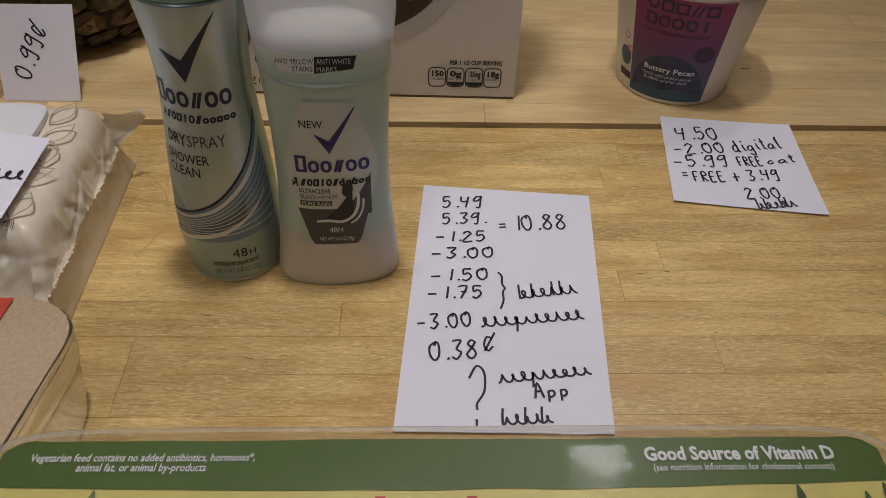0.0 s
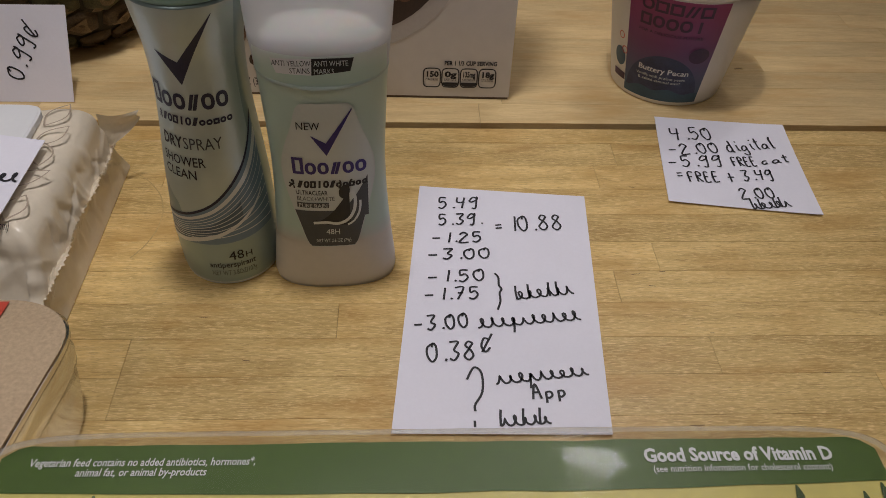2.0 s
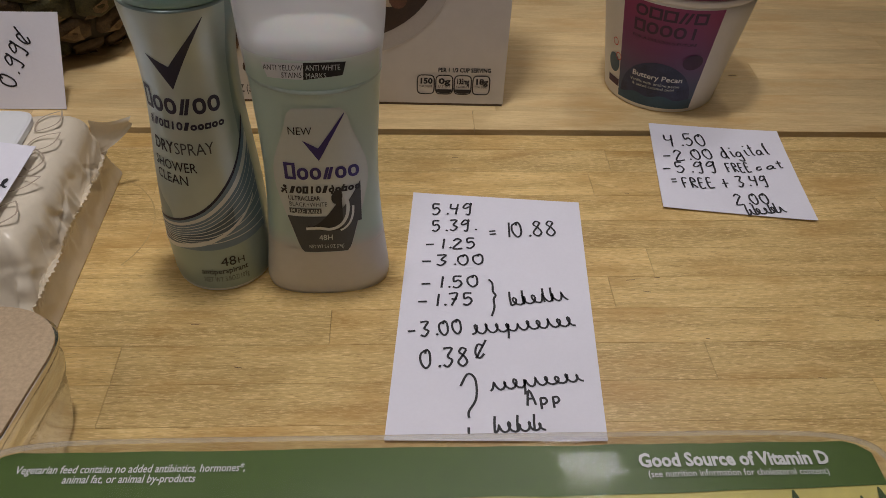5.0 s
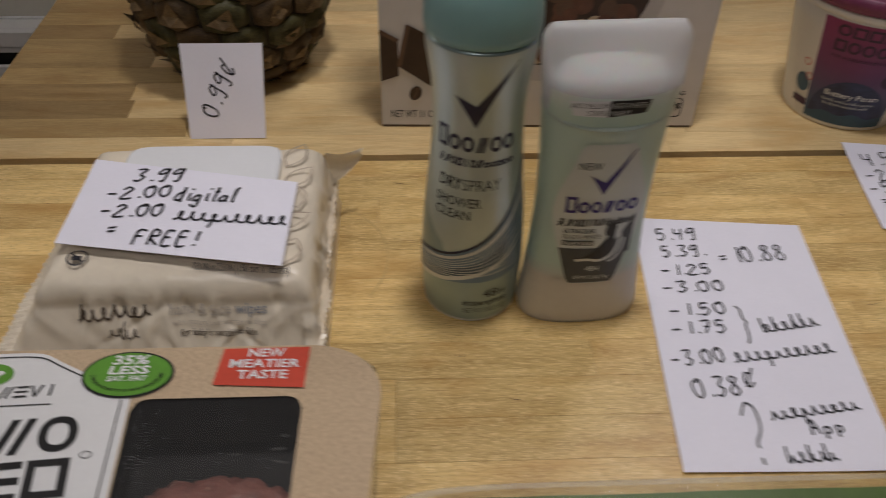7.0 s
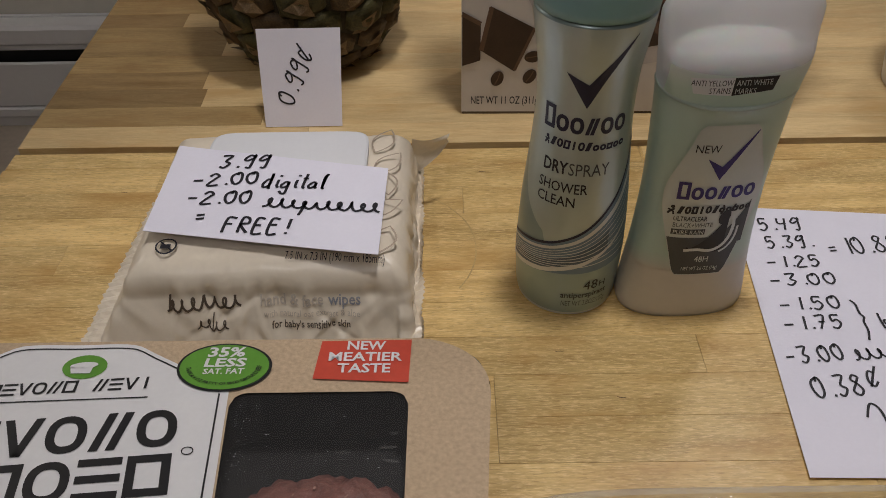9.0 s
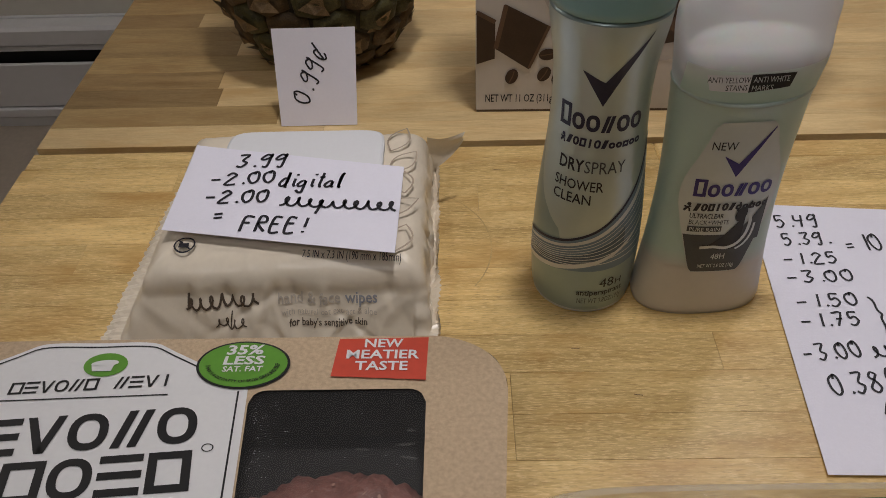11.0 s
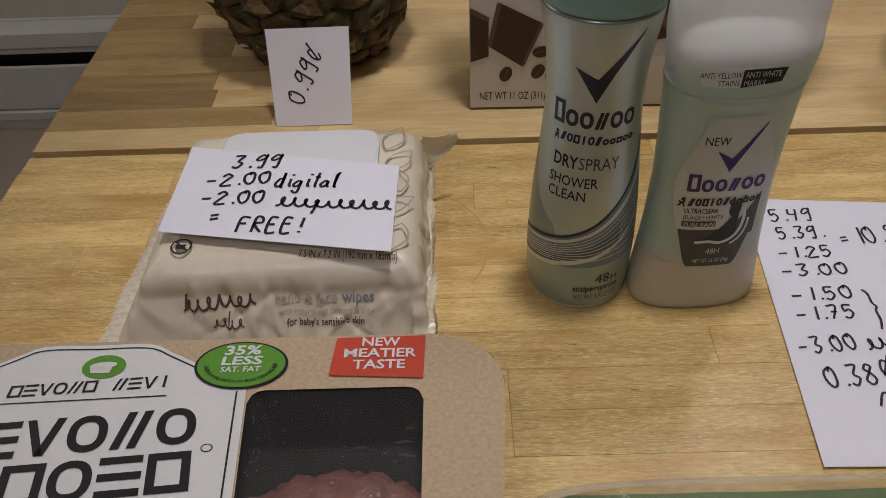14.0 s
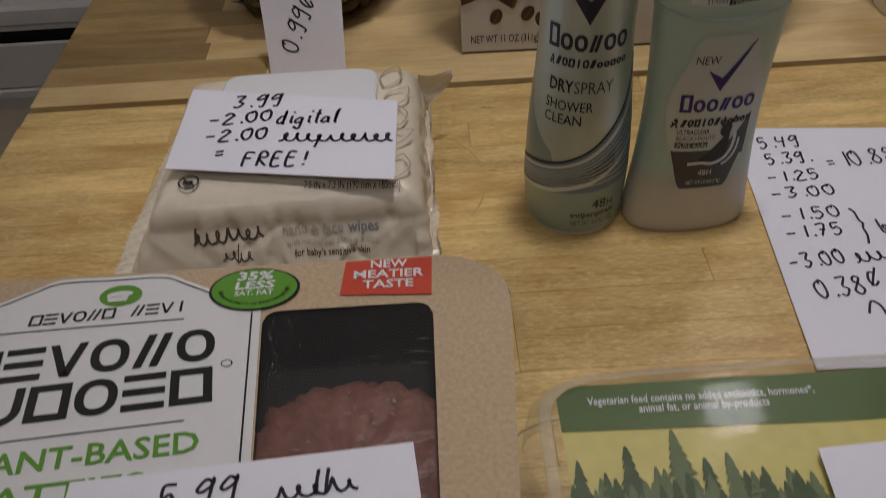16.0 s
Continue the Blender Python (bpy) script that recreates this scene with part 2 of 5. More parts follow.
WRAP_GREY = material("warm_grey_print", (0.42, 0.34, 0.26), 0.5, vary=0.1)
WRAP_FAINT = material("faint_grey_print", (0.52, 0.46, 0.39), 0.5, vary=0.1)
WRAP_BROWN = material("brown_print", (0.085, 0.06, 0.04), 0.5, vary=0.15)
WRAP_BLUE = material("slate_print", (0.29, 0.30, 0.33), 0.5, vary=0.1)
RIND = material("pineapple_rind", (0.085, 0.052, 0.022), 0.6, vary=0.7, scale=70, bump=1.0, bump_scale=260)
RIND_GREEN = material("pineapple_rind_green", (0.062, 0.055, 0.018), 0.6, vary=0.7, scale=70, bump=1.0, bump_scale=260)
RIND_DARK = material("pineapple_groove", (0.030, 0.022, 0.011), 0.7, vary=0.5, scale=80, bump=0.5)
BRACT = material("dry_bract", (0.19, 0.125, 0.062), 0.65, vary=0.7, scale=120)
LEAF = material("pineapple_leaf", (0.06, 0.10, 0.04), 0.5, vary=0.3, scale=40, stretch=(1, 1, 0.2))
EGG = material("brown_eggshell", (0.36, 0.20, 0.11), 0.55, vary=0.1, scale=90)
FROST_CLEAR = clear_plastic("frosted_see_through", (0.95, 0.95, 0.97), clear=0.42, rough=0.34, wave=0.02, body=(0.97, 0.97, 0.99), scatter=0.6)
FILM = clear_plastic("clear_film", clear=0.97, rough=0.2, wave=0.3)
CLEAR = clear_plastic("clear_carton_plastic", (0.97, 0.975, 0.97), clear=0.988, rough=0.05, wave=0.02, shine=0.3)
# Pale half-clear patches that imitate highlights on the window film.
FILM_GLINT = clear_plastic("glint_on_film", clear=0.93, rough=0.25, wave=0.4, body=(0.62, 0.60, 0.58))
TRAY_CLEAR = clear_plastic("clear_ridged_tray", (0.96, 0.96, 0.95), clear=0.74, rough=0.15, wave=0.05, body=(0.86, 0.84, 0.80), shine=1.0, scatter=0.5)
# Whiter than the lid's plastic: the rim's highlight is in the colour.
EDGE_HIGHLIGHT = clear_plastic("plastic_edge_highlight", (0.95, 0.96, 0.95), clear=0.8, rough=0.12, wave=0.05, body=(0.80, 0.79, 0.77), shine=1.0)
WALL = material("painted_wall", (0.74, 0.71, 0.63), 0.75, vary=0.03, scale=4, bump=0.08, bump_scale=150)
# Walls out of view: colour darkened so that they bounce less light.
UNSEEN_WALL = material("unseen_wall_low_bounce", (0.38, 0.35, 0.31), 0.8, vary=0.04, scale=4)
HEATER = material("white_enamel", (0.80, 0.80, 0.82), 0.4, vary=0.03, scale=5)
SLOT = material("heater_slot_shadow", (0.012, 0.012, 0.012), 0.6)
FLOOR = material("pale_floor", (0.50, 0.43, 0.35), 0.5, vary=0.12, scale=6, bump=0.05)
# Ceiling out of view: colour dulled to keep the room's bounced light low.
CEILING = material("unseen_ceiling_low_bounce", (0.58, 0.57, 0.55), 0.85, vary=0.02, scale=3)
GLOW = bpy.data.materials.new("lamp_glow")
GLOW.use_nodes = True
GLOW.node_tree.nodes["Principled BSDF"].inputs["Emission Color"].default_value = (1, 0.9, 0.75, 1)
GLOW.node_tree.nodes["Principled BSDF"].inputs["Emission Strength"].default_value = 6.0


# ---- building helpers ----
def part(name, data, mat, parent=None, label="", smooth=False, at=None):
    """One mesh object from (verts, faces), in the coordinates of its parent."""
    verts, faces = data
    me = bpy.data.meshes.new(name)
    me.from_pydata([tuple(v) for v in verts], [], faces)
    for mm in mat if isinstance(mat, (list, tuple)) else [mat]:
        me.materials.append(mm)
    if smooth:
        me.shade_smooth()
    me.update()
    ob = new(name, me)
    if parent is not None:
        ob.parent = parent
    if at is not None:
        ob.matrix_basis = at
    if label:
        tagged(ob, label)
    return ob


def thing(name, m, label, category, group="", kind=""):
    ob = new(name)
    ob.empty_display_size = 0.02
    ob.matrix_basis = m
    return tagged(ob, label, category, group, kind)


def box(x0, x1, y0, y1, z0, z1, c=0.0):
    """A box, its upper edges chamfered by c."""
    if c <= 0:
        v = [(x, y, z) for z in (z0, z1) for x, y in ((x0, y0), (x1, y0), (x1, y1), (x0, y1))]
        return v, [(3, 2, 1, 0), (4, 5, 6, 7), (0, 1, 5, 4), (1, 2, 6, 5), (2, 3, 7, 6), (3, 0, 4, 7)]
    v = []
    for z, k in ((z0, 0), (z1 - c, 0), (z1, c)):
        v += [(x0 + k, y0 + k, z), (x1 - k, y0 + k, z), (x1 - k, y1 - k, z), (x0 + k, y1 - k, z)]
    f = [(3, 2, 1, 0), (8, 9, 10, 11)]
    for r in (0, 4):
        f += [(r + i, r + (i + 1) % 4, r + 4 + (i + 1) % 4, r + 4 + i) for i in range(4)]
    return v, f


def loft(rings, cap_low=True, cap_high=True):
    """A skin over closed rings of equal count."""
    n = len(rings[0])
    v = [p for r in rings for p in r]
    f = []
    for k in range(len(rings) - 1):
        f += [(k * n + i, k * n + (i + 1) % n, (k + 1) * n + (i + 1) % n, (k + 1) * n + i) for i in range(n)]
    if cap_low:
        f.append(tuple(reversed(range(n))))
    if cap_high:
        f.append(tuple(range((len(rings) - 1) * n, len(rings) * n)))
    return v, f


def oval(rx, ry, z, n=48, power=2.0, cx=0.0, cy=0.0):
    r = []
    for i in range(n):
        a = 2 * math.pi * i / n
        c, s = math.cos(a), math.sin(a)
        r.append((cx + rx * math.copysign(abs(c) ** (2 / power), c), cy + ry * math.copysign(abs(s) ** (2 / power), s), z))
    return r


def lerp_table(table, x):
    """A smooth curve through the table's points."""
    if x <= table[0][0]:
        return table[0][1]
    for i in range(len(table) - 1):
        (a, va), (b, vb) = table[i], table[i + 1]
        if x <= b:
            pa, va0 = table[max(0, i - 1)]
            nb, vb1 = table[min(len(table) - 1, i + 2)]
            h = b - a
            m0, m1 = (vb - va0) / (b - pa) * h, (vb1 - va) / (nb - a) * h
            t = (x - a) / h
            return va * (2 * t ** 3 - 3 * t * t + 1) + m0 * (t ** 3 - 2 * t * t + t) + vb * (3 * t * t - 2 * t ** 3) + m1 * (t ** 3 - t * t)
    return table[-1][1]


def band(fn, u0, u1, low, high, n=16, m=2, lift=0.0):
    """A patch of a surface between two curves over u."""
    v, f = [], []
    for i in range(n + 1):
        u = u0 + (u1 - u0) * i / n
        a, b = low(u), high(u)
        for j in range(m + 1):
            v.append(fn(u, a + (b - a) * j / m, lift))
    for i in range(n):
        for j in range(m):
            p = i * (m + 1) + j
            f.append((p, p + m + 1, p + m + 2, p + 1))
    return v, f


def merge(*datas):
    v, f = [], []
    for dv, df in datas:
        k = len(v)
        v += list(dv)
        f += [tuple(i + k for i in q) for q in df]
    return v, f


def disc(fn, u, v, ru, rv, lift=0.0, n=20, m=2, turn=0.0):
    """A filled ellipse on a surface, turned by some degrees."""
    c, s = math.cos(radians(turn)), math.sin(radians(turn))
    vs, fs = [fn(u, v, lift)], []
    for k in range(1, m + 1):
        for i in range(n):
            a = 2 * math.pi * i / n
            x, y = ru * math.cos(a) * k / m, rv * math.sin(a) * k / m
            vs.append(fn(u + c * x - s * y, v + s * x + c * y, lift))
    for i in range(n):
        fs.append((0, 1 + i, 1 + (i + 1) % n))
    for k in range(1, m):
        for i in range(n):
            a, b = 1 + (k - 1) * n + i, 1 + (k - 1) * n + (i + 1) % n
            fs.append((a, a + n, b + n, b))
    return vs, fs


def quad(fn, pts, lift=0.0, n=4):
    """A four-cornered patch on a surface."""
    v, f = [], []
    (ax, ay), (bx, by), (cx, cy), (dx, dy) = pts
    for i in range(n + 1):
        s = i / n
        for j in range(n + 1):
            t = j / n
            x = (ax * (1 - s) + bx * s) * (1 - t) + (dx * (1 - s) + cx * s) * t
            y = (ay * (1 - s) + by * s) * (1 - t) + (dy * (1 - s) + cy * s) * t
            v.append(fn(x, y, lift))
    for i in range(n):
        for j in range(n):
            p = i * (n + 1) + j
            f.append((p, p + n + 1, p + n + 2, p + 1))
    return v, f


def ribbon(fn, pts, width, lift=0.0003, closed=False):
    """A flat line of the given width along points on a surface."""
    v, f = [], []
    n = len(pts)
    for i, (x, y) in enumerate(pts):
        if closed:
            (ax, ay), (bx, by) = pts[i - 1], pts[(i + 1) % n]
        else:
            (ax, ay), (bx, by) = pts[max(0, i - 1)], pts[min(n - 1, i + 1)]
        dx, dy = bx - ax, by - ay
        d = math.hypot(dx, dy) or 1.0
        w = width / 2
        v += [fn(x - dy / d * w, y + dx / d * w, lift), fn(x + dy / d * w, y - dx / d * w, lift)]
    for i in range(n if closed else n - 1):
        a, b = 2 * i, 2 * ((i + 1) % n)
        f.append((a, a + 1, b + 1, b))
    return v, f


def lettering(text, fn, u, v, size, mat, parent, align="LEFT", width=None, turn=0.0, lift=0.0003, bold=0.0, slant=0.0, name="lettering", ring=None):
    """Printed words laid on a surface: the baseline starts (or is centred) at u, v; size is the height of a capital."""
    cu = bpy.data.curves.new("words", "FONT")
    cu.body, cu.size, cu.align_x, cu.offset, cu.resolution_u, cu.shear = text, size / 0.72, align, bold * size, 2, slant
    tmp = bpy.data.objects.new("words", cu)
    me = bpy.data.meshes.new_from_object(tmp)
    co = [(p.co.x, p.co.y) for p in me.vertices]
    fs = [tuple(p.vertices) for p in me.polygons]
    bpy.data.objects.remove(tmp)
    bpy.data.curves.remove(cu)
    bpy.data.meshes.remove(me)
    if not co:
        return None
    if width:
        xs = [c[0] for c in co]
        k = width / (max(xs) - min(xs))
        co = [(x * k, y) for x, y in co]
    c, s = math.cos(radians(turn)), math.sin(radians(turn))
    if ring:
        cx, cy, r, a0 = ring
        vs = []
        for x, y in co:
            a = a0 + x / r
            vs.append(fn(cx + (r - y) * math.cos(a) * 1.0, cy + (r - y) * math.sin(a) * 0.72, lift))
    else:
        vs = [fn(u + c * x - s * y, v + s * x + c * y, lift) for x, y in co]
    return part(name, (vs, fs), mat, parent)


def wordmark(fn, u, v, width, height, pattern, mat, parent, lift=0.0003, turn=0.0, stroke=0.22, slant=0.0, low=0.70):
    """Plain shapes in place of a trade name: rings, frames, stacks of bars, chevrons and cups (capitals tall, small letters low, "." a gap)."""
    cell = width / len(pattern)
    c, s = math.cos(radians(turn)), math.sin(radians(turn))
    st = height * stroke

    def put(x, y):
        x += slant * y
        return (u + c * x - s * y, v + s * x + c * y)

    def bar(x0, x1, h, y0=0.0):
        return quad(fn, [put(x0, y0), put(x0 + st, y0), put(x1 + st, h), put(x1, h)], lift, 3)

    def flat_bar(x0, x1, y):
        return quad(fn, [put(x0, y), put(x1, y), put(x1, y + st), put(x0, y + st)], lift, 3)

    for i, kind in enumerate(pattern):
        x0, w = i * cell + cell * 0.05, cell * 0.90
        h = height if kind.isupper() else height * low
        key = kind.lower()
        if key in "oc":
            n, a0, a1 = (26, 0.0, 2 * math.pi) if key == "o" else (22, 0.22 * math.pi, 1.78 * math.pi)
            angles = [a0 + (a1 - a0) * k / (n if key == "o" else n - 1) for k in range(n)]
            pts = [put(x0 + w / 2 + math.copysign(abs(math.cos(a)) ** 0.85, math.cos(a)) * (w - st) / 2, h / 2 + math.copysign(abs(math.sin(a)) ** 0.85, math.sin(a)) * (h - st) / 2) for a in angles]
            data = ribbon(fn, pts, st, lift, key == "o")
        elif key == "i":
            data = bar(x0 + w / 2 - st / 2, x0 + w / 2 - st / 2, h)
        elif key == "b":
            data = merge(bar(x0, x0, h), bar(x0 + w - st, x0 + w - st, h), flat_bar(x0 + st, x0 + w - st, 0.0), flat_bar(x0 + st, x0 + w - st, h - st))
        elif key == "e":
            data = merge(*[flat_bar(x0, x0 + w, y) for y in (0.0, (h - st) / 2, h - st)])
        elif key == "v":
            data = merge(bar(x0 + w / 2 - st / 2, x0, h), bar(x0 + w / 2 - st / 2, x0 + w - st, h))
        elif key == "u":
            pts = [put(x0 + st / 2, h)] + [put(x0 + w / 2 - math.cos(a) * (w - st) / 2, w / 2 - math.sin(a) * (w - st) / 2) for a in [math.pi * k / 14 for k in range(15)]] + [put(x0 + w - st / 2, h)]
            data = ribbon(fn, pts, st, lift)
        elif key == "z":
            data = merge(bar(x0, x0 + w * 0.36, h), bar(x0 + w * 0.64 - st, x0 + w - st, h))
        else:
            continue
        part("mark_shape", data, mat, parent)


# Pen strokes: points on a grid of ten, strokes split by a slash.
PEN = {
    "0": "59 17 13 40 72 77 59 47", "1": "59 40", "2": "17 49 77 55 10 80", "3": "19 79 45 73 40 11", "4": "19 15 75 / 79 50",
    "5": "79 29 25 56 73 40 11", "7": "19 79 30 / 35 75", "8": "78 49 27 55 72 40 12 45 78", "9": "78 49 16 35 77 79 60 30",
    "-": "14 74", "=": "17 77 / 12 72", "+": "48 40 / 14 84", ".": "30 41", "!": "49 43 / 41 40", "?": "17 49 78 75 43 42 / 40 41",
    "}": "29 58 56 75 54 52 20", "c": "65 35 12 30 62", "$": "66 37 13 30 62 / 89 10", "d": "75 45 12 30 72 79 70 80", "i": "45 41 60 / 57 58",
    "g": "75 45 12 30 72 75 7-4 4-5 1-3", "t": "59 41 60 / 26 76", "a": "75 45 12 30 72 75 71 90", "l": "40 47 69 58 41 60",
    "F": "20 29 89 / 25 65", "R": "20 29 69 76 25 80", "E": "79 29 20 80 / 25 65", "A": "10 49 80 / 24 64", "p": "25 2-4 / 25 65 72 40 22",
}
ADVANCE = {".": 5, "1": 6, "-": 10, "i": 7, "l": 7, "t": 8, "!": 7}


def smooth_line(p, steps=5):
    if len(p) < 3:
        return p
    q = [p[0]] + p + [p[-1]]
    out = []
    for i in range(1, len(q) - 2):
        a, b, c, d = q[i - 1:i + 3]
        for s in range(steps):
            t = s / steps
            out.append(tuple(0.5 * (2 * b[k] + (c[k] - a[k]) * t + (2 * a[k] - 5 * b[k] + 4 * c[k] - d[k]) * t * t + (3 * b[k] - a[k] - 3 * c[k] + d[k]) * t ** 3) for k in (0, 1)))
    return out + [p[-1]]


def scrawl(length, height, seed, tall=(), tails=()):
    """Pen loops that spell nothing: one running wave of uneven loops, with single upright or hanging strokes at shares of its length."""
    rnd = random.Random(seed)
    n = max(3, round(length / height * 1.15))
    wave = []
    swell, lean = [rnd.uniform(0.72, 1.08) for _ in range(n + 2)], [rnd.uniform(0.10, 0.42) for _ in range(n + 2)]
    for i in range(n * 10 + 1):
        t = i / 10
        k = int(t)
        a = 2 * math.pi * t
        x = length * t / n + lean[k] * length / n * math.sin(a)
        wave.append((x, height * swell[k] * (0.5 - 0.5 * math.cos(a))))
    out = [wave]
    for f in tall:
        x = f * length
        out.append(smooth_line([(x + height * 0.22, height * 1.75), (x + height * 0.08, height * 0.9), (x, 0.0)], 4))
    for f in tails:
        x = f * length
        out.append(smooth_line([(x, height * 0.8), (x - height * 0.12, -height * 0.1), (x - height * 0.25, -height * 0.75)], 4))
    return out


def write(note, text, x0, y0, x1, y1, h, width=0.00115, tall=(), tails=(), seed=3):
    """Handwriting on a note, from the start to the end of its baseline; a tilde gives a scrawl."""
    sheet, fn = note
    d = math.hypot(x1 - x0, y1 - y0)
    ex, ey = (x1 - x0) / d, (y1 - y0) / d
    lines = []
    if text == "~":
        lines += scrawl(d, h, seed, tall, tails)
    else:
        total = sum(ADVANCE.get(ch, 10) for ch in text) - 1.5
        k, pen = d / total, 0.0
        rnd = random.Random(text + str(seed))
        for ch in text:
            for stroke in PEN[ch].split("/"):
                pts = [(int(q[0]), int(q[1:])) for q in stroke.split()]
                j = rnd.uniform(-0.3, 0.3)
                low = 0.72 if ch in "acgp" and ch != "d" else 1.0
                pts = [((pen + x + 0.12 * y + j) * k, (y + j) / 9 * h * low) for x, y in pts]
                lines.append(smooth_line(pts))
            pen += ADVANCE.get(ch, 10)
    for ln in lines:
        part("pen_stroke", ribbon(fn, [(x0 + ex * x - ey * y, y0 + ey * x + ex * y) for x, y in ln], width), INK, sheet)


def paper_note(name, corners, label, curl=0.003, z=0.0006, seed=0, slope=None):
    """A sheet of paper laid over its support: corners in plan, from the far one on the near side of x, clockwise."""
    (ax, ay), (bx, by), (cx, cy), (dx, dy) = corners
    ox, oy = (ax + bx + cx + dx) / 4, (ay + by + cy + dy) / 4
    base = slope or (lambda x, y: z)
    big = max(math.hypot(ax - cx, ay - cy), 0.05) / 2

    def height(x, y):
        r = math.hypot(x - ox, y - oy) / big
        return base(x, y) + 0.0006 + curl * max(0.0, r - 0.62) ** 2 * (0.6 + 0.8 * noise.noise((x * 18 + seed, y * 18, 3.1)))

    def fn(x, y, lift=0.0):
        return (x - ox, y - oy, height(x, y) + lift - base(ox, oy))

    t = thing(name, pose(ox, oy, base(ox, oy)), label, "note", "price notes")
    n = 16
    top, _ = quad(fn, corners, 0.0, n)
    low, _ = quad(fn, corners, -0.00025, n)
    f = quad(fn, corners, 0.0, n)[1]
    k = len(top)
    rim = [i * (n + 1) for i in range(n)] + [n * (n + 1) + j for j in range(n)] + [i * (n + 1) + n for i in range(n, 0, -1)] + [j for j in range(n, 0, -1)]
    faces = list(f) + [tuple(k + i for i in reversed(q)) for q in f]
    faces += [(rim[i], rim[(i + 1) % len(rim)], k + rim[(i + 1) % len(rim)], k + rim[i]) for i in range(len(rim))]
    part("sheet", (top + low, faces), PAPER, t, smooth=False)
    return t, fn


# ---- room ----
def slab(name, x0, x1, y0, y1, z0, z1, mat, label, category):
    ob = part(name, box(x0, x1, y0, y1, z0, z1), mat)
    return tagged(ob, label, category, kind="structure")


GROUND, TOPZ = -0.75, 1.45
slab("floor", -2.4, 2.4, -2.4, 1.76, GROUND - 0.1, GROUND, FLOOR, "pale worn floor of a room", "floor")
slab("ceiling", -2.4, 2.4, -2.4, 1.76, TOPZ, TOPZ + 0.1, CEILING, "plain ceiling out of view, colour dulled to cut bounced light", "ceiling")
slab("wall_north", -2.4, 2.4, 1.76, 1.9, GROUND, TOPZ, WALL, "painted plaster wall of the room", "wall")
# Three unseen walls close the room; their dark colour holds back bounced light.
slab("wall_south", -2.4, 2.4, -2.54, -2.4, GROUND, TOPZ, UNSEEN_WALL, "painted plaster wall of the room", "wall")
slab("wall_west", -2.54, -2.4, -2.4, 1.76, GROUND, TOPZ, UNSEEN_WALL, "painted plaster wall of the room", "wall")
slab("wall_east", 2.4, 2.54, -2.4, 1.76, GROUND, TOPZ, UNSEEN_WALL, "painted plaster wall of the room", "wall")

heater = thing("baseboard_heater", pose(0, 1.76, GROUND), "white enamelled baseboard heater along the wall with a dark slot", "heater")
part("back_plate", box(-2.3, 1.2, -0.012, -0.002, 0.0, 0.246), HEATER, heater)
part("top_cover", box(-2.3, 1.2, -0.068, -0.012, 0.206, 0.246, 0.008), HEATER, heater)
part("damper", box(-2.3, 1.2, -0.060, -0.046, 0.188, 0.201, 0.003), HEATER, heater, "thin grey damper blade")
part("front_panel", box(-2.3, 1.2, -0.074, -0.064, 0.056, 0.163, 0.003), HEATER, heater)
part("lower_ridge", box(-2.3, 1.2, -0.079, -0.064, 0.030, 0.052, 0.004), HEATER, heater)
# Plain near-black block: the slot's shade put in as colour.
part("slot_shade", box(-2.3, 1.2, -0.044, -0.014, 0.03, 0.185), SLOT, heater, "near-black block that stands for the shade in the slot")
part("bottom_rail", box(-2.3, 1.2, -0.070, -0.012, 0.0, 0.026, 0.003), HEATER, heater)

# ---- ceiling lights ----
def ceiling_light(x, y, watts, spot=0):
    t = thing("ceiling_light", pose(x, y, TOPZ), "unseen round white glass ceiling light, switched on", "lamp", "ceiling lights")
    part("canopy", loft([oval(0.07, 0.07, -0.002), oval(0.075, 0.075, -0.02), oval(0.05, 0.05, -0.032)]), HEATER, t, smooth=False)
    part("shade", loft([oval(0.05 * math.sin(a) + 0.002, 0.05 * math.sin(a) + 0.002, -0.085 - 0.05 * math.cos(a), 24) for a in [math.pi * (1 - k / 9) for k in range(10)]]), GLOW, t, "lit globe", True)
    bulb = new("bulb_light", bpy.data.lights.new("bulb_light", "SPOT" if spot else "POINT"))
    if spot:
        bulb.data.spot_size, bulb.data.spot_blend = radians(spot), 1.0
    bulb.data.energy, bulb.data.shadow_soft_size, bulb.data.color = watts, 0.06, (1.0, 0.955, 0.965)
    bulb.matrix_basis = pose(x, y, TOPZ - 0.21)


# Added fill, not a known lamp: brightens the sides that face the camera.
ceiling_light(-0.50, -0.60, LAMP_FRONT_FILL)
ceiling_light(-0.06, 0.38, LAMP_MAIN, 50)
ceiling_light(0.38, 0.98, LAMP_RIGHT)
# Added fill, not a known lamp: brightens the back wall and heater.
ceiling_light(-2.05, 1.42, LAMP_WALL_FILL)

# ---- table ----
SEAM, LEFT, RIGHT, FRONT, BACK = 0.4745, -0.442, 0.72, -0.15, 0.96
table = thing("table", pose(0, 0, 0), "blond butcher-block wooden table in two leaves with a seam", "table")
leaf_front = part("leaf", box(LEFT + 0.002, RIGHT - 0.002, FRONT + 0.002, SEAM - 0.0055, -0.034, -0.024), GLUE, table)
leaf_back = part("leaf", box(LEFT + 0.002, RIGHT - 0.002, SEAM + 0.0055, BACK - 0.002, -0.034, -0.024), GLUE, table)
for px in (LEFT + 0.06, RIGHT - 0.06):
    for py in (FRONT + 0.06, BACK - 0.06):
        part("leg", loft([oval(0.022, 0.022, GROUND, 16, 6, px, py), oval(0.032, 0.032, -0.034, 16, 6, px, py)]), WOOD, table)
